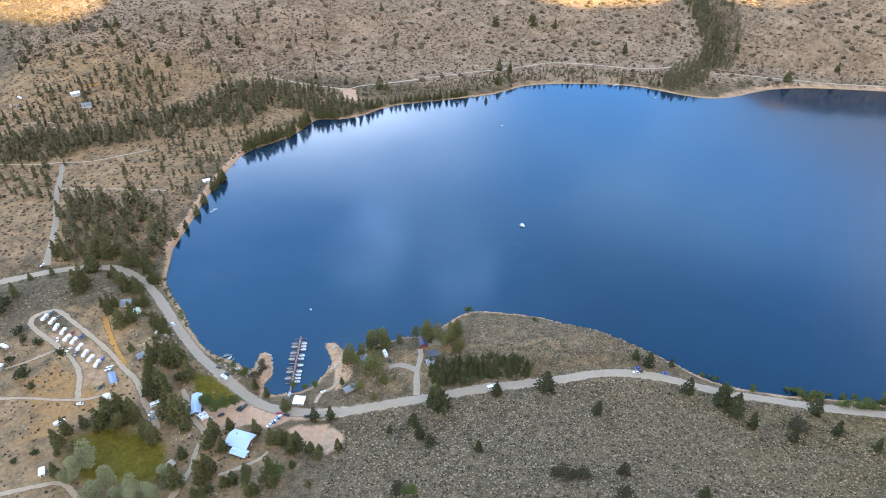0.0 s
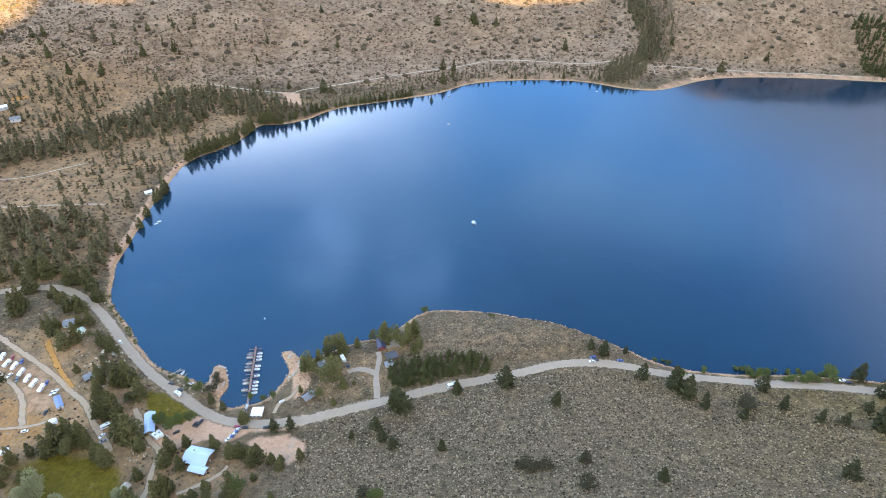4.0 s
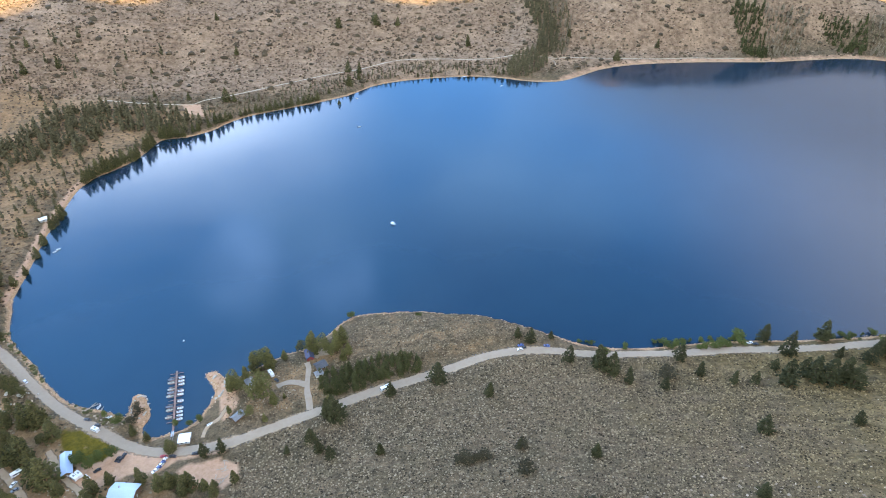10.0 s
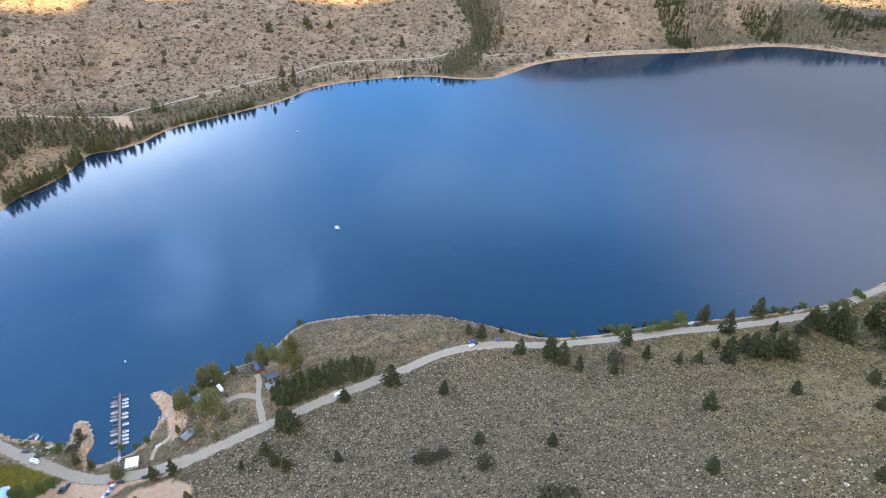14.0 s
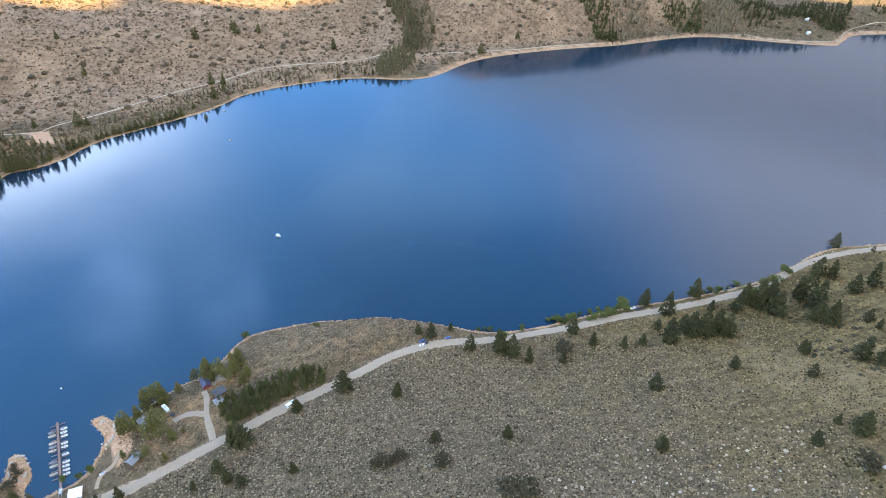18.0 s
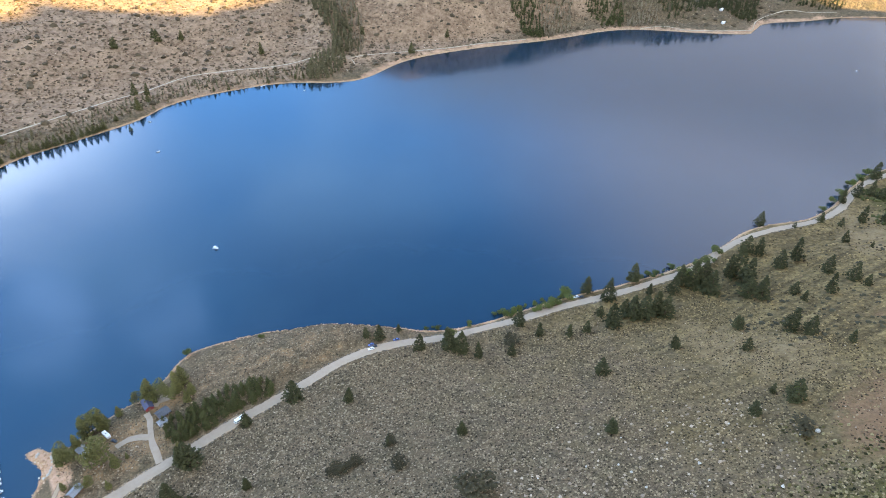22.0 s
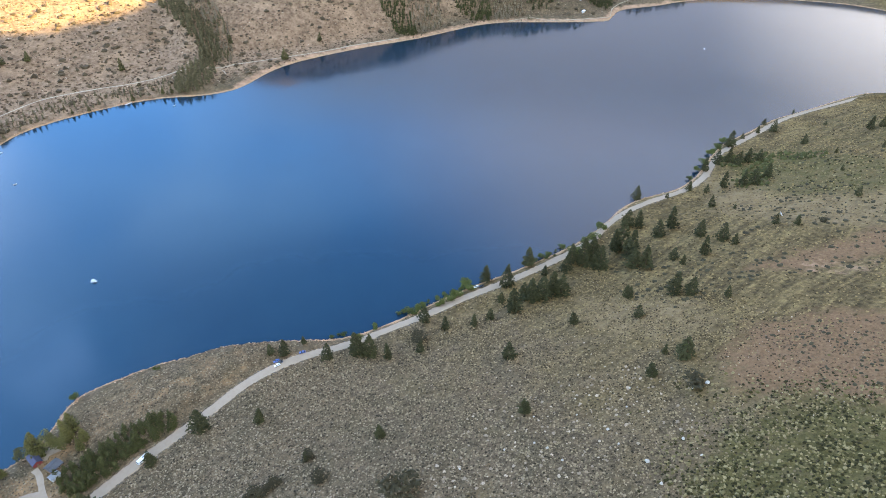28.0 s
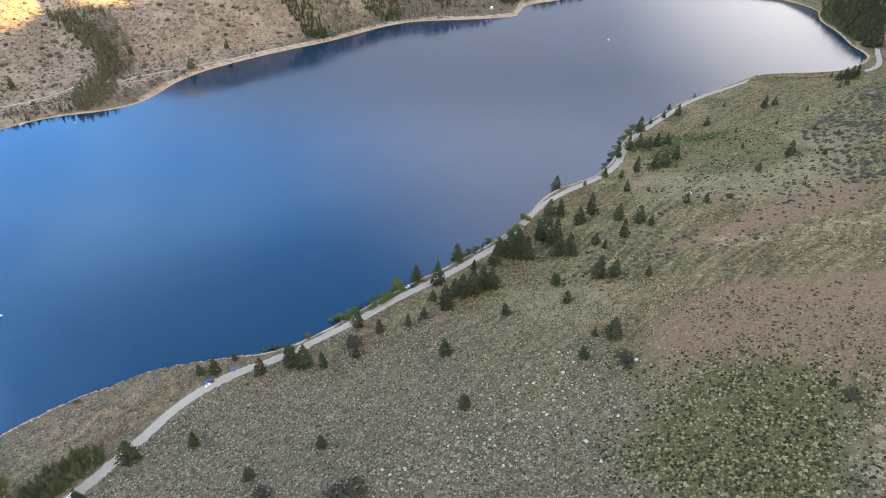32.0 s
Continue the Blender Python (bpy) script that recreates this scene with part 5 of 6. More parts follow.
domes("stones", x, y, rng.uniform(0.5, 1.12, len(x)) ** 1.8, 0.7, M_STONE, "band of pale granite rocks across the hillside", "stones", 11, 0.35)
x, y = brush_spots(FARSIDE, 7.5, rng, 0.15, 10)
domes("stones", x, y, rng.uniform(0.4, 1.05, len(x)), 0.7, M_STONE, "pale rocks on the far slope", "stones", 12, 0.35)
x, y = scatter_all(LEFT_BANK, 2.6, rng)
ok = (surf(x, y) > 0.05) & (line_distance(x, y, ROAD_LINE) > 6.0)
x, y = x[ok], y[ok]
domes("bank_brush", x, y, rng.uniform(0.5, 1.7, len(x)), 0.8, M_BANK, "green brush between the road and the lake", "brush", 17)
x, y = scatter_all(LEFT_BANK, 3.0, rng)
ok = (surf(x, y) > -0.2) & (line_distance(x, y, ROAD_LINE) > 6.0)
x, y = x[ok], y[ok]
domes("stones", x, y, rng.uniform(0.3, 1.3, len(x)), 0.7, M_STONE, "grey rocks on the bank below the road", "stones", 18, 0.35)
for plot in (SPIT_ONE, SPIT_TWO):
    x, y = scatter_all(plot, 3.2, rng)
    domes("stones", x, y, rng.uniform(0.3, 1.0, len(x)), 0.7, M_SHORE, "tan rocks heaped on the breakwater", "stones", 19, 0.35)
x, y = brush_spots([(-250, 430), (-215, 400), (-160, 325), (-180, 300), (-215, 300), (-225, 340), (-262, 385)], 4.5, rng, 0.1, 21)
domes("stones", x, y, rng.uniform(0.3, 1.2, len(x)), 0.7, M_STONE, "pale boulders among the village pines", "stones", 21, 0.35)
x, y = brush_spots([(-62, 300), (-60, 335), (-30, 340), (-22, 305)], 4.0, rng, 0.0, 22)
domes("stones", x, y, rng.uniform(0.25, 0.8, len(x)), 0.7, M_STONE, "small pale rocks beside the cabin drive", "stones", 22, 0.35)
# stones along the waterline
shore = UNIT * smooth_line(FAR_SHORE + WEST_SHORE + NEAR_SHORE, True, 14)
shore = shore[rng.uniform(size=len(shore)) < 0.9]
shore = np.repeat(shore, 3, 0)
off = rng.normal(0, 1.6, shore.shape)
x, y = (shore + off).T
ok = surf(x, y) > -0.5
x, y = x[ok], y[ok]
domes("shore_stones", x, y, rng.uniform(0.2, 0.8, len(x)), 0.7, M_SHORE,
      "tan and grey stones along the waterline", "stones", 13, 0.35)

# ---- buildings, vehicles, boats and other things ----
def box(bm, x0, y0, z0, x1, y1, z1, taper=0.0):
    """A box, its top drawn in by taper on each side."""
    lo = [bm.verts.new(p) for p in ((x0, y0, z0), (x1, y0, z0), (x1, y1, z0), (x0, y1, z0))]
    t = taper
    hi = [bm.verts.new(p) for p in ((x0 + t, y0 + t, z1), (x1 - t, y0 + t, z1), (x1 - t, y1 - t, z1), (x0 + t, y1 - t, z1))]
    bm.faces.new(lo[::-1])
    bm.faces.new(hi)
    for i in range(4):
        bm.faces.new((lo[i], lo[(i + 1) % 4], hi[(i + 1) % 4], hi[i]))
    return bm


def boxes(*rows, bevel=0.0):
    bm = bmesh.new()
    for r in rows:
        box(bm, *r)
    if bevel:
        bmesh.ops.bevel(bm, geom=bm.edges[:], offset=bevel, segments=1, affect="EDGES", profile=0.6)
    return bm


def slab(profile, half, bevel=0.08):
    """A side profile of (x, z) points drawn out to both sides."""
    bm = bmesh.new()
    a = [bm.verts.new((x, -half, z)) for x, z in profile]
    b = [bm.verts.new((x, half, z)) for x, z in profile]
    bm.faces.new(a)
    bm.faces.new(b[::-1])
    n = len(profile)
    for i in range(n):
        bm.faces.new((a[(i + 1) % n], a[i], b[i], b[(i + 1) % n]))
    bmesh.ops.recalc_face_normals(bm, faces=bm.faces[:])
    if bevel:
        bmesh.ops.bevel(bm, geom=bm.edges[:], offset=bevel, segments=1, affect="EDGES")
    return bm


def rod(p, q, r, sides=8):
    """A round bar from p to q."""
    bm = bmesh.new()
    p, q = Vector(p), Vector(q)
    m = Matrix.Translation((p + q) / 2) @ (q - p).to_track_quat("Z", "Y").to_matrix().to_4x4()
    bmesh.ops.create_cone(bm, cap_ends=True, segments=sides, radius1=r, radius2=r, depth=(q - p).length, matrix=m)
    return bm


M_PAINTS = {"cream": mat_paint("cream paint", (0.55, 0.48, 0.38)), "white": mat_paint("white paint", (0.78, 0.78, 0.77)), "grey": mat_paint("grey paint", (0.22, 0.23, 0.25)), "black": mat_paint("black paint", (0.03, 0.032, 0.04)),
            "blue": mat_paint("blue paint", (0.05, 0.10, 0.28)), "red": mat_paint("red paint", (0.42, 0.04, 0.05))}
M_GLASS = mat_paint("dark window glass", (0.02, 0.025, 0.03), 0.08, 0.0, 0.05)
M_TYRE = mat_paint("tyre rubber", (0.02, 0.02, 0.02), 0.9)
M_STEEL = mat_paint("galvanised steel", (0.45, 0.46, 0.47), 0.4, 0.7)
M_BLUEROOF = mat_paint("pale blue metal roof", (0.42, 0.535, 0.68), 0.45, 0.1, 0.2)
M_SLATEROOF = mat_paint("slate blue metal roof", (0.17, 0.23, 0.34), 0.5, 0.1, 0.3)
M_DARKROOF = mat_speckled("dark shingles", (0.055, 0.058, 0.065), (0.11, 0.11, 0.12), 0.5, 0.9, 0.03)
M_GREYROOF = mat_speckled("grey shingles", (0.18, 0.18, 0.185), (0.27, 0.27, 0.275), 0.5, 0.9, 0.03)
M_TANROOF = mat_speckled("tan roof", (0.33, 0.27, 0.20), (0.45, 0.38, 0.30), 0.7, 0.9, 0.02)
M_NAVYROOF = mat_speckled("dark blue roof", (0.045, 0.05, 0.09), (0.075, 0.08, 0.13), 0.6, 0.7, 0.02)
M_WHITEROOF = mat_paint("white sheet roof", (0.80, 0.80, 0.80), 0.5)
M_LOG = mat_speckled("brown timber wall", (0.13, 0.075, 0.045), (0.24, 0.145, 0.09), 0.35, 0.85, 0.02)
M_REDWALL = mat_speckled("barn red boards", (0.20, 0.035, 0.035), (0.30, 0.06, 0.055), 0.35, 0.8, 0.02)
M_PALEWALL = mat_speckled("pale boards", (0.48, 0.46, 0.43), (0.62, 0.60, 0.57), 0.4, 0.8, 0.01)
M_DECK = mat_speckled("weathered red-brown deck", (0.20, 0.11, 0.085), (0.34, 0.21, 0.17), 0.4, 0.85, 0.01)
M_GRANITE = mat_speckled("granite boulder", (0.34, 0.295, 0.24), (0.60, 0.535, 0.445), 0.5, 0.9, 0.08)
M_CANVAS = mat_paint("white canvas", (0.78, 0.78, 0.76), 0.8)
M_GREENCANVAS = mat_paint("pale green canvas", (0.50, 0.60, 0.50), 0.8)
M_ORANGE = mat_paint("orange plastic", (0.62, 0.20, 0.05), 0.6)


def wheels(thing, spots, r=0.34, w=0.24):
    for x, y in spots:
        wheel = part("wheel", rod((x, y - w / 2, r), (x, y + w / 2, r), r, 10), M_TYRE, thing)
        part("rim", rod((x, y - w / 2 - 0.01, r), (x, y + w / 2 + 0.01, r), r * 0.55, 8), M_STEEL, wheel)


def make_car(paint):
    car = new("car")
    part("body", slab([(-2.25, 0.3), (2.25, 0.3), (2.3, 0.7), (1.1, 0.92), (-1.6, 0.98), (-2.28, 0.85)], 0.9, 0.1), M_PAINTS[paint], car)
    part("windows", slab([(-1.75, 0.9), (1.05, 0.9), (0.35, 1.42), (-1.2, 1.44)], 0.76, 0.06), M_GLASS, car)
    part("roof", boxes((-1.25, -0.72, 1.42, 0.4, 0.72, 1.5), bevel=0.04), M_PAINTS[paint], car)
    wheels(car, [(-1.4, -0.8), (-1.4, 0.8), (1.4, -0.8), (1.4, 0.8)])
    return tagged(car, f"{paint} passenger car parked on the ground", "car", "parked cars")


def make_pickup(paint):
    t = new("pickup_truck")
    part("body", slab([(-2.7, 0.45), (2.7, 0.45), (2.75, 1.0), (1.4, 1.12), (0.9, 1.12), (-2.7, 1.12)], 0.95, 0.1), M_PAINTS[paint], t)
    part("bed", boxes((-2.55, -0.8, 1.09, -0.7, 0.8, 1.135)), M_TYRE, t)
    part("cab", slab([(-0.65, 1.1), (1.35, 1.1), (0.75, 1.75), (-0.55, 1.8)], 0.85, 0.08), M_GLASS, t)
    part("roof", boxes((-0.55, -0.78, 1.78, 0.75, 0.78, 1.86), bevel=0.04), M_PAINTS[paint], t)
    wheels(t, [(-1.7, -0.85), (-1.7, 0.85), (1.7, -0.85), (1.7, 0.85)], 0.4)
    return tagged(t, f"{paint} pickup truck with an open bed", "pickup truck", "parked trucks")


def make_trailer(paint):
    t = new("camp_trailer")
    part("body", slab([(-3.4, 0.55), (3.0, 0.55), (3.5, 1.1), (3.3, 2.7), (-3.3, 2.85), (-3.5, 1.2)], 1.2, 0.14), M_PAINTS[paint], t)
    for s in (-1, 1):
        part("stripe", boxes((-3.2, s * 1.2 - 0.015, 1.05, 3.1, s * 1.2 + 0.015, 1.3)), M_PAINTS["grey"], t)
        part("window", boxes((-0.6, s * 1.2 - 0.02, 1.55, 1.2, s * 1.2 + 0.02, 2.2)), M_GLASS, t)
    part("roof_vent", boxes((-0.4, -0.35, 2.76, 0.4, 0.35, 2.98), bevel=0.05), M_PAINTS["grey"], t)
    part("door", boxes((-2.2, -1.225, 0.7, -1.5, -1.19, 2.3)), M_PAINTS["grey"], t)
    part("hitch", rod((3.2, 0, 0.5), (4.4, 0, 0.45), 0.06, 6), M_STEEL, t)
    wheels(t, [(-0.5, -1.05), (-0.5, 1.05), (0.4, -1.05), (0.4, 1.05)], 0.36)
    part("stand", boxes((4.2, -0.1, 0.0, 4.35, 0.1, 0.45)), M_STEEL, t)
    return tagged(t, "white camping trailer parked on dirt", "trailer", "camp trailers")


def make_bus(paint, length=8.4, name="motorhome"):
    t, h = new(name), length / 2
    part("body", slab([(-h, 0.45), (h, 0.45), (h + 0.1, 1.3), (h - 0.4, 2.85), (-h, 3.0)], 1.22, 0.14), M_PAINTS[paint], t)
    for s in (-1, 1):
        part("window_band", boxes((-h + 0.6, s * 1.22 - 0.02, 1.6, h - 1.2, s * 1.22 + 0.02, 2.3)), M_GLASS, t)
    part("windscreen", boxes((h - 0.2, -1.0, 1.35, h + 0.03, 1.0, 2.2)), M_GLASS, t)
    part("roof_unit", boxes((-1.0, -0.5, 2.9, 0.4, 0.5, 3.2), bevel=0.08), M_PAINTS["grey"], t)
    wheels(t, [(-h * 0.6, -1.1), (-h * 0.6, 1.1), (h * 0.65, -1.1), (h * 0.65, 1.1)], 0.45)
    return tagged(t, f"{paint} motorhome with a dark window band", "motorhome", "motorhomes")


def make_van(paint):
    t = make_bus(paint, 5.6, "van")
    return tagged(t, "white van parked beside the road", "van", "vans")


def set_out(maker, rows):
    models = {}
    for paint, x, y, turn in rows:
        m = pose(x, y, float(surf(x, y)) + 0.14, 0, 0, turn)
        if paint in models:
            copy_thing(models[paint], m)
        else:
            models[paint] = maker(paint)
            models[paint].matrix_basis = m


set_out(make_car, CARS)
set_out(make_pickup, PICKUPS)
set_out(make_trailer, TRAILERS)
set_out(make_bus, BUSES)
set_out(make_van, VANS)


def house(name, x, y, turn, length, width, tall, ridge, roof, wall, label, chimney=False, seams=0, windows=2, z=None):
    """A gabled house along its own x, with doors and windows; turn in degrees."""
    h = new(name)
    a, b = length / 2, width / 2
    bm = bmesh.new()
    for s in (-1, 1):
        pts = [(s * a, -b, -1.0), (s * a, b, -1.0), (s * a, b, tall), (s * a, 0, tall + ridge), (s * a, -b, tall)]
        bm.faces.new([bm.verts.new(p) for p in (pts if s > 0 else pts[::-1])])
    for s in (-1, 1):
        pts = [(-a, s * b, -1.0), (a, s * b, -1.0), (a, s * b, tall), (-a, s * b, tall)]
        bm.faces.new([bm.verts.new(p) for p in (pts if s < 0 else pts[::-1])])
    bmesh.ops.remove_doubles(bm, verts=bm.verts[:], dist=0.001)
    part("wall", bm, wall, h)
    o, t = 0.5, 0.16
    for s in (-1, 1):
        drop = ridge * o / b
        r = bmesh.new()
        low, high = tall - drop + 0.02, tall + ridge + 0.02
        v = [r.verts.new(p) for p in ((-a - o, s * (b + o), low), (a + o, s * (b + o), low), (a + o, 0, high), (-a - o, 0, high),
                                      (-a - o, s * (b + o), low + t), (a + o, s * (b + o), low + t), (a + o, 0, high + t), (-a - o, 0, high + t))]
        for f in ((0, 1, 2, 3), (7, 6, 5, 4), (0, 4, 5, 1), (1, 5, 6, 2), (2, 6, 7, 3), (3, 7, 4, 0)):
            r.faces.new([v[i] for i in f])
        bmesh.ops.recalc_face_normals(r, faces=r.faces[:])
        slope = part("roof", r, roof, h)
        for k in range(seams):
            u = -a - o + (k + 0.5) * (length + 2 * o) / seams
            part("seam", rod((u, s * (b + o), low + t + 0.02), (u, 0, high + t + 0.02), 0.05, 4), roof, slope)
    for s in (-1, 1):
        for k in range(windows):
            u = -a + (k + 0.75) * length / (windows + 0.5)
            win = part("window", boxes((u - 0.6, s * b - 0.05, 1.0, u + 0.6, s * b + 0.05, 2.0)), M_PALEWALL, h)
            part("pane", boxes((u - 0.5, s * b - 0.07, 1.1, u + 0.5, s * b + 0.07, 1.9)), M_GLASS, win)
    part("door", boxes((a - 0.06, -0.5, 0, a + 0.06, 0.5, 2.0)), M_LOG if wall is not M_LOG else M_PALEWALL, h)
    if chimney:
        part("chimney", boxes((-a * 0.4 - 0.35, b * 0.3 - 0.35, tall, -a * 0.4 + 0.35, b * 0.3 + 0.35, tall + ridge + 0.9)), M_GRANITE, h)
    h.matrix_basis = pose(x, y, float(surf(x, y)) + 0.05 if z is None else z, 0, 0, turn)
    return tagged(h, label, "house" if length > 5 else "hut")


lodge = house("lodge", -126.7, 259.5, -18, 15.0, 11.5, 3.4, 2.2, M_BLUEROOF, M_LOG, "timber lodge under a pale blue metal roof among pines", True, 14, 4)
house("lodge_wing", -125.0, 250.4, -20, 10.5, 4.6, 2.5, 0.9, M_BLUEROOF, M_LOG, "low wing of the lodge with a pale blue metal roof", False, 10, 2)
house("store", -163.6, 288.9, -76, 16.5, 5.8, 3.0, 1.3, M_BLUEROOF, M_LOG, "long timber store with a pale blue-grey metal roof", False, 14, 4)
house("equipment_shed", -228.9, 312.0, -58, 11.0, 3.6, 2.6, 0.6, M_SLATEROOF, M_PALEWALL, "long narrow shed with a blue roof beside the trailer lot", False, 10, 2)
house("boat_office", -96.5, 293.7, -4, 6.6, 6.4, 2.5, 0.5, M_WHITEROOF, M_PALEWALL, "small white-roofed marina office by the water", False, 0, 2)
house("cabin", -55.5, 331.4, -62, 9.5, 5.4, 2.6, 1.5, M_GREYROOF, M_LOG, "timber cabin with a grey shingle roof under pines", True, 0, 2)
house("cabin", -63.9, 303.6, 40, 7.6, 5.0, 2.4, 1.3, M_GREYROOF, M_LOG, "small cabin with a grey roof above the marina", False, 0, 1)
house("cabin", -14.6, 349.6, -84, 9.2, 5.2, 2.7, 1.6, M_NAVYROOF, M_REDWALL, "red cabin with a dark blue roof beside the drive", False, 0, 2)
house("cabin", -7.5, 336.0, 20, 7.6, 6.4, 2.5, 1.2, M_DARKROOF, M_LOG, "brown cabin with a dark shingle roof", False, 0, 2)
house("wood_shed", -9.4, 328.6, 17, 5.2, 3.8, 2.2, 0.5, M_GREYROOF, M_PALEWALL, "grey-roofed wood shed beside the drive", False, 0, 1)
house("cottage", -253.1, 394.6, 12, 7.4, 6.6, 2.5, 1.2, M_GREYROOF, M_PALEWALL, "pale cottage with a grey roof among trees", True, 0, 2)
house("cottage", -217.6, 335.0, 36, 6.4, 5.4, 2.4, 1.2, M_GREYROOF, M_LOG, "small grey-roofed cottage among boulders", False, 0, 1)
house("bath_house", -165.5, 238.8, 62, 9.6, 4.2, 2.4, 0.9, M_TANROOF, M_LOG, "low building with a tan roof beside the lawn", False, 0, 2)
house("box_shed", -238.0, 235.1, -63, 5.2, 2.6, 2.3, 0.3, M_WHITEROOF, M_PALEWALL, "small white shed on dry ground", False, 0, 1)
house("camp_house", -458.9, 766.2, 38, 10, 8, 3.0, 1.4, M_WHITEROOF, M_PALEWALL, "white-roofed camp house among conifers", False, 0, 2)
house("camp_house", -436.4, 744.0, 21, 10, 8, 3.0, 1.4, M_GREYROOF, M_PALEWALL, "grey-roofed camp house among conifers", False, 0, 2)
house("shore_hut", -250.3, 597.0, 30, 7.0, 5.0, 2.3, 0.8, M_WHITEROOF, M_PALEWALL, "pale hut on the bank of the lake", False, 0, 1)
house("trail_hut", 1056, 751, 10, 7.0, 5.0, 2.5, 1.0, M_WHITEROOF, M_PALEWALL, "white hut among the trees above the far shore", False, 0, 1)
house("trail_hut", 1034, 726, -5, 6.0, 5.0, 2.5, 1.0, M_WHITEROOF, M_PALEWALL, "small white hut by the shore path", False, 0, 1)


def tent(x, y, turn, size, canvas, label):
    t = new("tent")
    bm = bmesh.new()
    a = size / 2
    base = [bm.verts.new((a * math.cos(k), a * 0.8 * math.sin(k), 0)) for k in np.arange(8) * math.pi / 4]
    mid = [bm.verts.new((a * 0.8 * math.cos(k), a * 0.62 * math.sin(k), size * 0.36)) for k in np.arange(8) * math.pi / 4]
    top = bm.verts.new((0, 0, size * 0.52))
    for i in range(8):
        bm.faces.new((base[i], base[(i + 1) % 8], mid[(i + 1) % 8], mid[i]))
        bm.faces.new((mid[i], mid[(i + 1) % 8], top))
    part("canopy", bm, canvas, t)
    part("flap", boxes((a * 0.78, -0.4, 0, a * 0.97, 0.4, size * 0.3, 0.06)), M_PAINTS["grey"], t)
    t.matrix_basis = pose(x, y, float(surf(x, y)) + 0.02, 0, 0, turn)
    return tagged(t, label, "tent")


tent(-226.5, 296.0, 20, 6.5, M_CANVAS, "large white canvas tent at the edge of the pines")
tent(-241.5, 385.5, 70, 7.5, M_GREENCANVAS, "pale green canvas tent among dark trees")


def make_boat(length, wide, paint, label, canopy=False):
    """A small open motor boat, bow towards +x, water at its origin."""
    boat = new("motor_boat")
    a = length / 2
    bm = bmesh.new()
    st = [(-1.0, 0.92, 0.55), (-0.3, 1.0, 0.55), (0.35, 0.9, 0.62), (0.75, 0.55, 0.72), (1.0, 0.05, 0.85)]
    rings = []
    for u, w, h in st:
        w = w * wide / 2
        rings.append([bm.verts.new(p) for p in ((u * a, -w, h), (u * a, -w * 0.75, -0.15), (u * a, 0, -0.28), (u * a, w * 0.75, -0.15), (u * a, w, h),
                                                (u * a * 0.96, w * 0.8, h), (u * a * 0.96, w * 0.7, 0.15), (u * a * 0.96, -w * 0.7, 0.15), (u * a * 0.96, -w * 0.8, h))])
    for p, q in zip(rings, rings[1:]):
        for i in range(9):
            bm.faces.new((p[i], p[(i + 1) % 9], q[(i + 1) % 9], q[i]))
    bm.faces.new(rings[0][::-1])
    bm.faces.new(rings[-1])
    bmesh.ops.recalc_face_normals(bm, faces=bm.faces[:])
    part("hull", bm, M_PAINTS[paint], boat)
    for u in (-0.35, 0.15):
        part("seat", boxes((u * a - 0.2, -wide * 0.36, 0.2, u * a + 0.2, wide * 0.36, 0.45), bevel=0.04), M_PAINTS["grey"], boat)
    part("outboard_motor", boxes((-a - 0.35, -0.18, 0.1, -a + 0.02, 0.18, 0.95), bevel=0.06), M_PAINTS["black"], boat)
    if canopy:
        part("canopy", slab([(-a * 0.6, 2.0), (a * 0.4, 2.0), (a * 0.35, 2.12), (-a * 0.55, 2.12)], wide * 0.46, 0.03), M_CANVAS, boat)
        for u in (-0.5, 0.3):
            for s in (-1, 1):
                part("post", rod((u * a, s * wide * 0.42, 0.5), (u * a, s * wide * 0.42, 2.02), 0.03, 6), M_STEEL, boat)
    else:
        part("windscreen", boxes((0.28 * a, -wide * 0.36, 0.55, 0.34 * a, wide * 0.36, 0.95)), M_GLASS, boat)
    return tagged(boat, label, "boat")


pontoon = make_boat(5.4, 2.2, "white", "white canopied motor boat alone on the open lake", True)
pontoon.matrix_basis = pose(76, 516, 0.0, 0, 0, -38)
far_boat = make_boat(3.8, 1.5, "white", "small white motor boat near the far shore")
far_boat.matrix_basis = pose(74, 746, 0.0, 0, 0, 10)
for x, y, turn in ((290, 837, 20), (83, 839, 140), (1025, 474, 60), (-227, 546, 15), (-229, 542, 30)):
    copy_thing(far_boat, pose(x, y, 0.0, 0, 0, turn))
rowboat = copy_thing(far_boat, pose(-82.0, 303.0, float(surf(-82.0, 303.0)) + 0.3, 0, 0, 25))
tagged(rowboat, "white boat pulled up on the bank")

# the marina: a long pier with fingers on both sides
dock = new("dock")
foot, head = Vector((-105.5, 304.5)), Vector((-108.0, 361.0))
ahead = (head - foot).normalized()
turn = math.degrees(math.atan2(ahead.y, ahead.x))
span = (head - foot).length
pier = part("pier", boxes((0, -0.65, 0.35, span, 0.65, 0.62), bevel=0.04), M_DECK, dock)
for k in range(int(span / 0.75)):
    part("plank", boxes((k * 0.75 + 0.04, -0.69, 0.63, k * 0.75 + 0.70, 0.69, 0.67)), M_DECK, pier)
for k in range(15):
    u = 9.0 + k * (span - 10) / 14.5
    for s in (-1, 1):
        part("finger", boxes((u - 0.22, min(s * 1.0, s * 4.6), 0.36, u + 0.22, max(s * 1.0, s * 4.6), 0.6), bevel=0.03), M_DECK, dock)
    if k % 2 == 0:
        for s in (-1, 1):
            part("pile", rod((u, s * 0.85, -3.0), (u, s * 0.85, 1.5), 0.13, 8), M_BARK, dock)
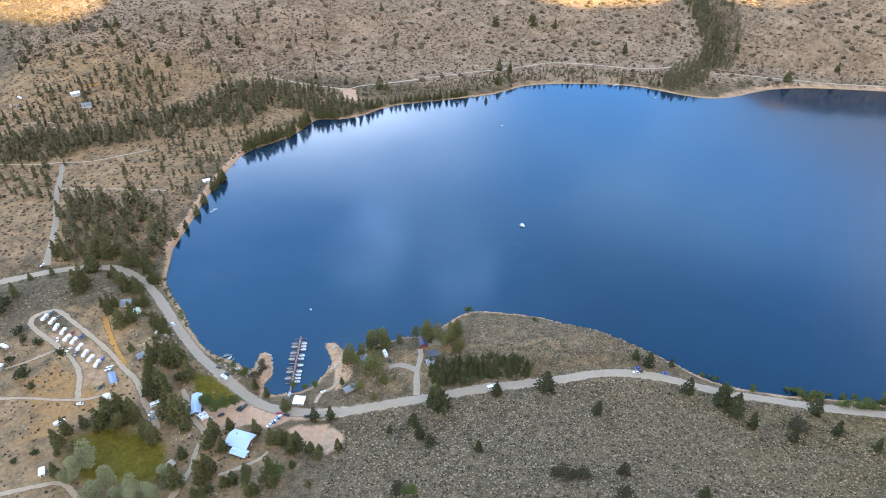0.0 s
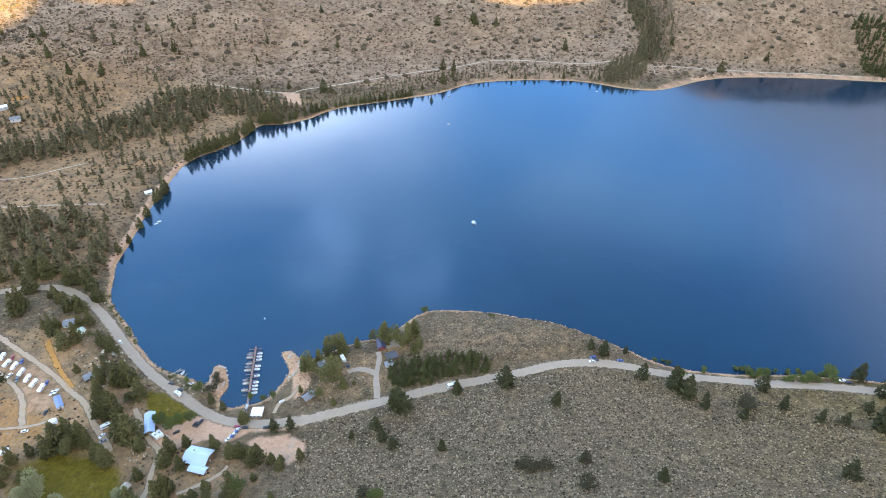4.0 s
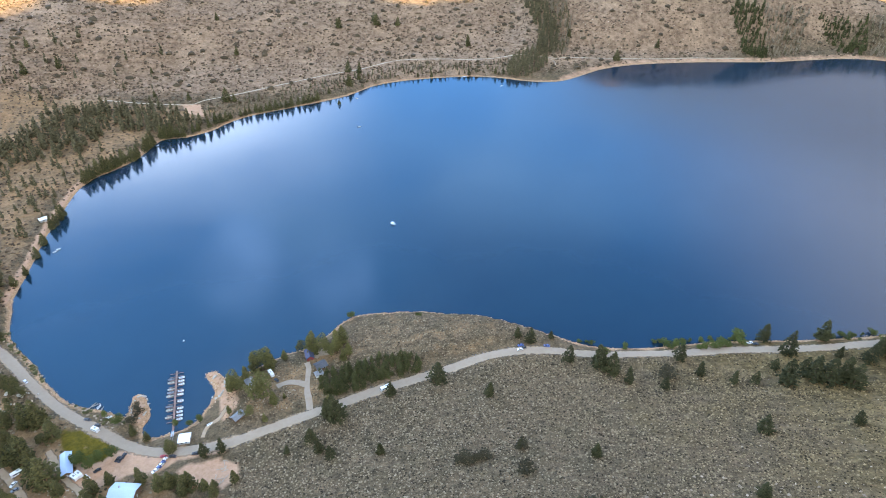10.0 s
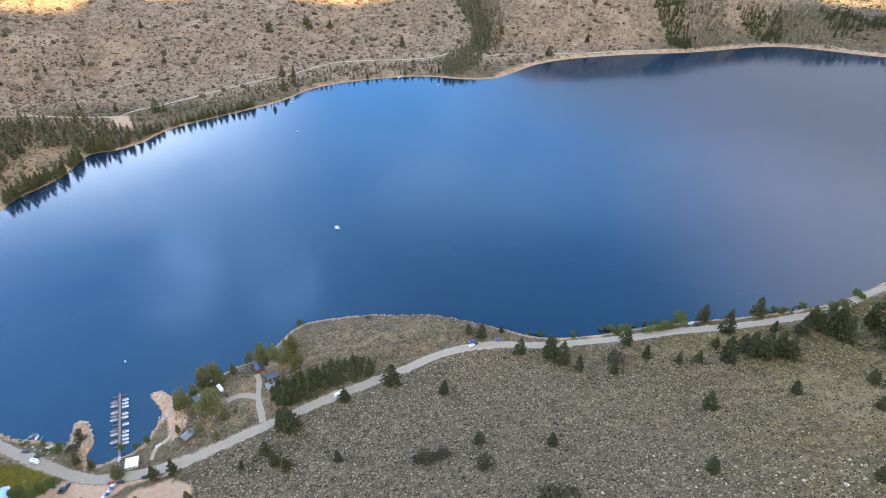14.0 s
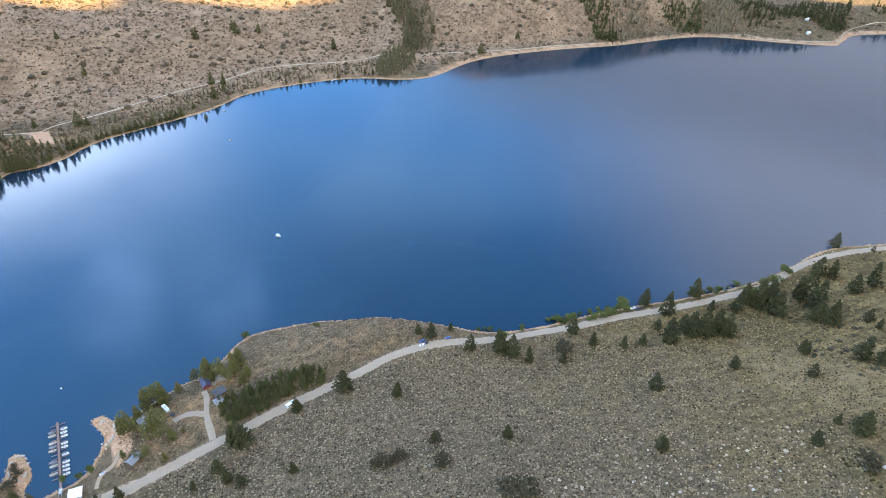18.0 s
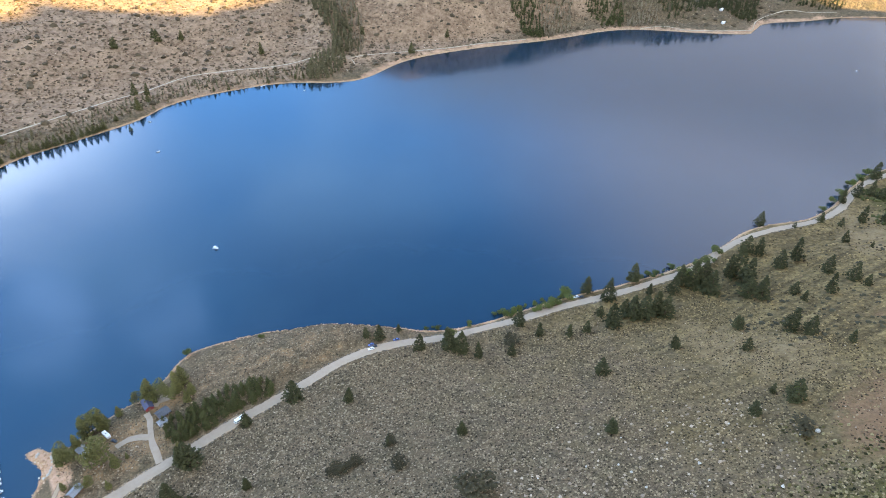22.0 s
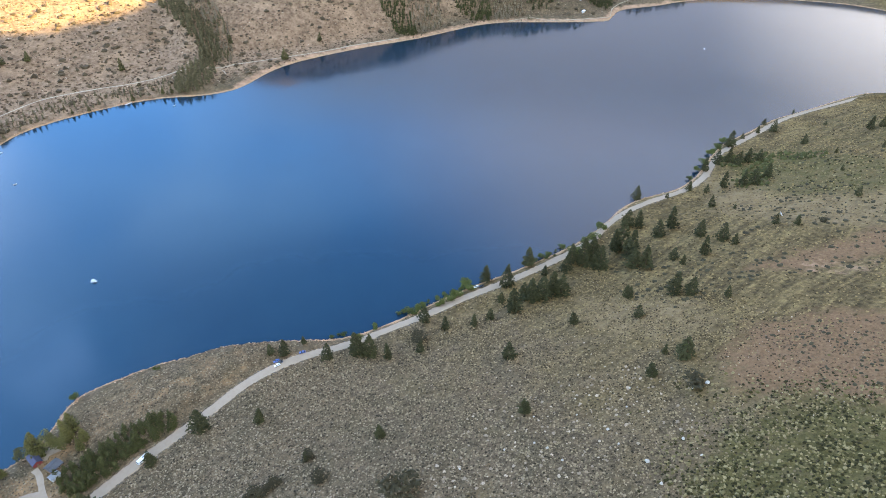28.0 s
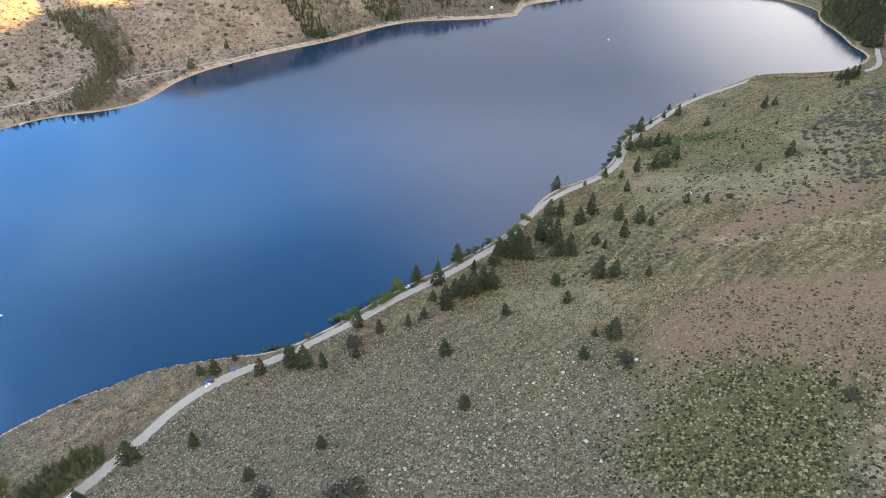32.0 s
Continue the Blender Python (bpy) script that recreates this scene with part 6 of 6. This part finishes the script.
part("pile", rod((span - 0.2, 0, -3.0), (span - 0.2, 0, 1.6), 0.14, 8), M_BARK, dock)
dock.matrix_basis = pose(foot.x, foot.y, 0, 0, 0, turn)
tagged(dock, "long red-brown floating pier with finger docks in the marina", "dock")
moored = {}
side = Vector((-ahead.y, ahead.x))
rng = np.random.default_rng(21)
for k in range(14):
    for s in (-1, 1):
        if (k, s) in ((2, 1), (4, -1), (5, 1), (6, -1), (6, 1), (9, -1), (10, 1), (13, 1), (13, -1), (0, 1)):
            continue
        u = 9.0 + (k + 0.5) * (span - 10) / 14.5
        p = foot + ahead * u + side * s * (3.3 + rng.uniform(-0.2, 0.3))
        m = pose(p.x, p.y, 0.0, 0, 0, turn + (90 if s < 0 else -90) + rng.uniform(-3, 3))
        look_at = ("white", "grey", "white", "cream")[(2 * k + (s > 0)) % 4]
        if look_at not in moored:
            moored[look_at] = tagged(make_boat(4.1 if look_at == "white" else 4.7, 1.6, look_at, f"{look_at} rental boat moored at the finger dock"), group="rental boats")
            moored[look_at].matrix_basis = m
        else:
            copy_thing(moored[look_at], m)
gangway = new("gangway")
part("walkway", boxes((-9.0, -0.8, 0.0, 0.4, 0.8, 0.16)), M_STEEL, gangway)
for s in (-1, 1):
    part("rail", rod((-9.0, s * 0.8, 1.1), (0.4, s * 0.8, 1.1), 0.05, 6), M_STEEL, gangway)
    for u in (-8.8, -5.8, -2.8, 0.2):
        part("post", rod((u, s * 0.8, 0.1), (u, s * 0.8, 1.12), 0.045, 6), M_STEEL, gangway)
gangway.matrix_basis = pose(foot.x, foot.y, 0.7, 0, 7, turn)
tagged(gangway, "grey steel gangway from the bank to the pier", "gangway")
far_dock = new("small_dock")
part("deck", boxes((-5, -1.2, 0.3, 5, 1.2, 0.55), bevel=0.04), M_PALEWALL, far_dock)
for u in (-4.5, 4.5):
    part("pile", rod((u, 1.3, -2.5), (u, 1.3, 1.2), 0.12, 8), M_BARK, far_dock)
far_dock.matrix_basis = pose(247, 884, 0, 0, 0, 20)
tagged(far_dock, "small pale dock on the far shore", "dock")
buoy = new("buoy")
part("float", rod((0, 0, -0.4), (0, 0, 0.55), 0.55, 12), M_PAINTS["white"], buoy)
part("ring", rod((0, 0, 0.1), (0, 0, 0.25), 0.58, 12), M_ORANGE, buoy)
part("top", rod((0, 0, 0.55), (0, 0, 1.0), 0.2, 10), M_PAINTS["white"], buoy)
buoy.matrix_basis = pose(-106, 393, 0)
tagged(buoy, "white buoy with an orange ring off the marina", "buoy")


def boulder_mesh(seed):
    r = np.random.default_rng(seed)
    bm = bmesh.new()
    bmesh.ops.create_icosphere(bm, subdivisions=2, radius=1)
    ax = r.normal(size=(7, 3))
    ax /= np.linalg.norm(ax, axis=1)[:, None]
    for v in bm.verts:
        p = np.array(v.co)
        for k in ax:
            d = p @ k
            if d > 0.72:
                p = p - k * (d - 0.72)
        v.co = Vector(p * (1, 0.8, 0.7)) + Vector((r.normal(0, 0.03), r.normal(0, 0.03), r.normal(0, 0.03)))
    me = bpy.data.meshes.new("boulder")
    bm.to_mesh(me)
    bm.free()
    me.materials.append(M_GRANITE)
    return me


ROCKS = [boulder_mesh(k) for k in range(4)]


def boulders(spots, label, group):
    for i, (x, y, s) in enumerate(spots):
        ob = new("boulder", ROCKS[i % 4])
        ob.matrix_basis = Matrix.LocRotScale((x, y, float(surf(x, y)) + 0.15 * s), Euler((0.2 * i, 0.1 * i, 1.7 * i)), (s, s, s))
        tagged(ob, label, "boulder", group)


boulders([(291, 86, 1.7), (213, 78, 1.5), (239, 73, 1.3), (223, 107, 1.2), (203, 65, 1.3), (191, 123, 1.1), (282, 90, 1.0), (224, 128, 0.9), (190, 131, 1.0), (188, 111, 1.0),
          (176, 140, 0.8), (150, 148, 0.8), (135, 128, 0.9), (232, 60, 1.2), (216, 96, 0.9), (246, 110, 0.9), (262, 118, 0.8), (208, 146, 0.8)],
         "pale granite boulder lying on the sagebrush hillside", "hillside boulders")
rng = np.random.default_rng(33)
boulders([(-172 + 15 * rng.uniform(), 258 + 16 * rng.uniform(), 0.45 + 0.25 * rng.uniform()) for k in range(22)],
         "small white boulder on the dry grass by the store", "garden boulders")
boulders([(-218 + 22 * rng.uniform(), 330 + 34 * rng.uniform(), 0.9 + 1.3 * rng.uniform()) for k in range(16)],
         "grey granite boulder among trees above the road", "roadside boulders")
spit = []
for cx, cy, n in ((-129, 331, 26), (-79, 338, 26)):
    for k in range(n):
        a = rng.uniform(0, 6.28)
        spit.append((cx + 5.0 * math.cos(a), cy + 11 * math.sin(a), rng.uniform(0.6, 1.3)))
boulders([s for s in spit if surf(s[0], s[1]) > -1.2], "tan riprap boulder on the marina breakwater", "breakwater boulders")
log = new("fallen_log")
part("trunk", rod((-5, 0, 0.25), (5, 0, 0.3), 0.28, 8), M_PALEWALL, log)
part("branch", rod((1, 0, 0.3), (2.6, 1.6, 0.6), 0.1, 6), M_PALEWALL, log)
lx, ly = 555.0, 150.0
log.matrix_basis = pose(lx, ly, float(surf(lx, ly)), 0, 0, 35)
tagged(log, "bleached fallen log on the grassy slope", "log")


def timber(x, y, turn, length, girth, label, lift=0.0):
    """One bleached trunk lying on the ground, with the stub of a branch."""
    t = new("driftwood_log")
    bm = bmesh.new()
    rings = []
    for k in range(7):
        u = k / 6
        r = girth * (1 - 0.45 * u)
        bend = 0.25 * math.sin(2.6 * u + x)
        rings.append([bm.verts.new((length * (u - 0.5), bend + r * math.cos(a), girth + r * math.sin(a))) for a in np.arange(7) * 2 * math.pi / 7])
    for p, q in zip(rings, rings[1:]):
        for i in range(7):
            bm.faces.new((p[i], p[(i + 1) % 7], q[(i + 1) % 7], q[i]))
    bm.faces.new(rings[0][::-1])
    bm.faces.new(rings[-1])
    bmesh.ops.recalc_face_normals(bm, faces=bm.faces[:])
    part("trunk", bm, M_DRIFT, t)
    part("stub", rod((length * 0.1, 0.2, girth), (length * 0.1 + 0.5, 0.9, girth + 0.5), girth * 0.35, 6), M_DRIFT, t)
    t.matrix_basis = pose(x, y, max(float(surf(x, y)), 0) + lift, 0, 0, turn)
    return tagged(t, label, "log", "driftwood")


M_DRIFT = mat_speckled("bleached driftwood", (0.34, 0.29, 0.23), (0.52, 0.46, 0.38), 0.3, 0.9, 0.02)
for x, y, turn, length in ((-164, 336, 40, 6), (-161, 340.5, 55, 7.5), (-158, 341, 15, 5), (-154, 336, 70, 5.5), (-150, 331, 30, 6)):
    timber(x, y, turn, length, 0.28, "bleached driftwood log on the rocky lake bank")
for k in range(11):
    timber(-73 + 6 * rng.uniform(-0.5, 0.5), 270 - 1.6 * k + 3 * rng.uniform(-0.5, 0.5), 180 * rng.uniform(), 3 + 3 * rng.uniform(), 0.2, "pale cut log beside the sandy clearing")
for x, y, turn in ((-156, 338.5, 60), (-147, 326, 20)):
    boat = copy_thing(far_boat, pose(x, y, max(float(surf(x, y)), 0) + 0.3, 0, 0, turn))
    tagged(boat, "white boat drawn up on the rocky bank")
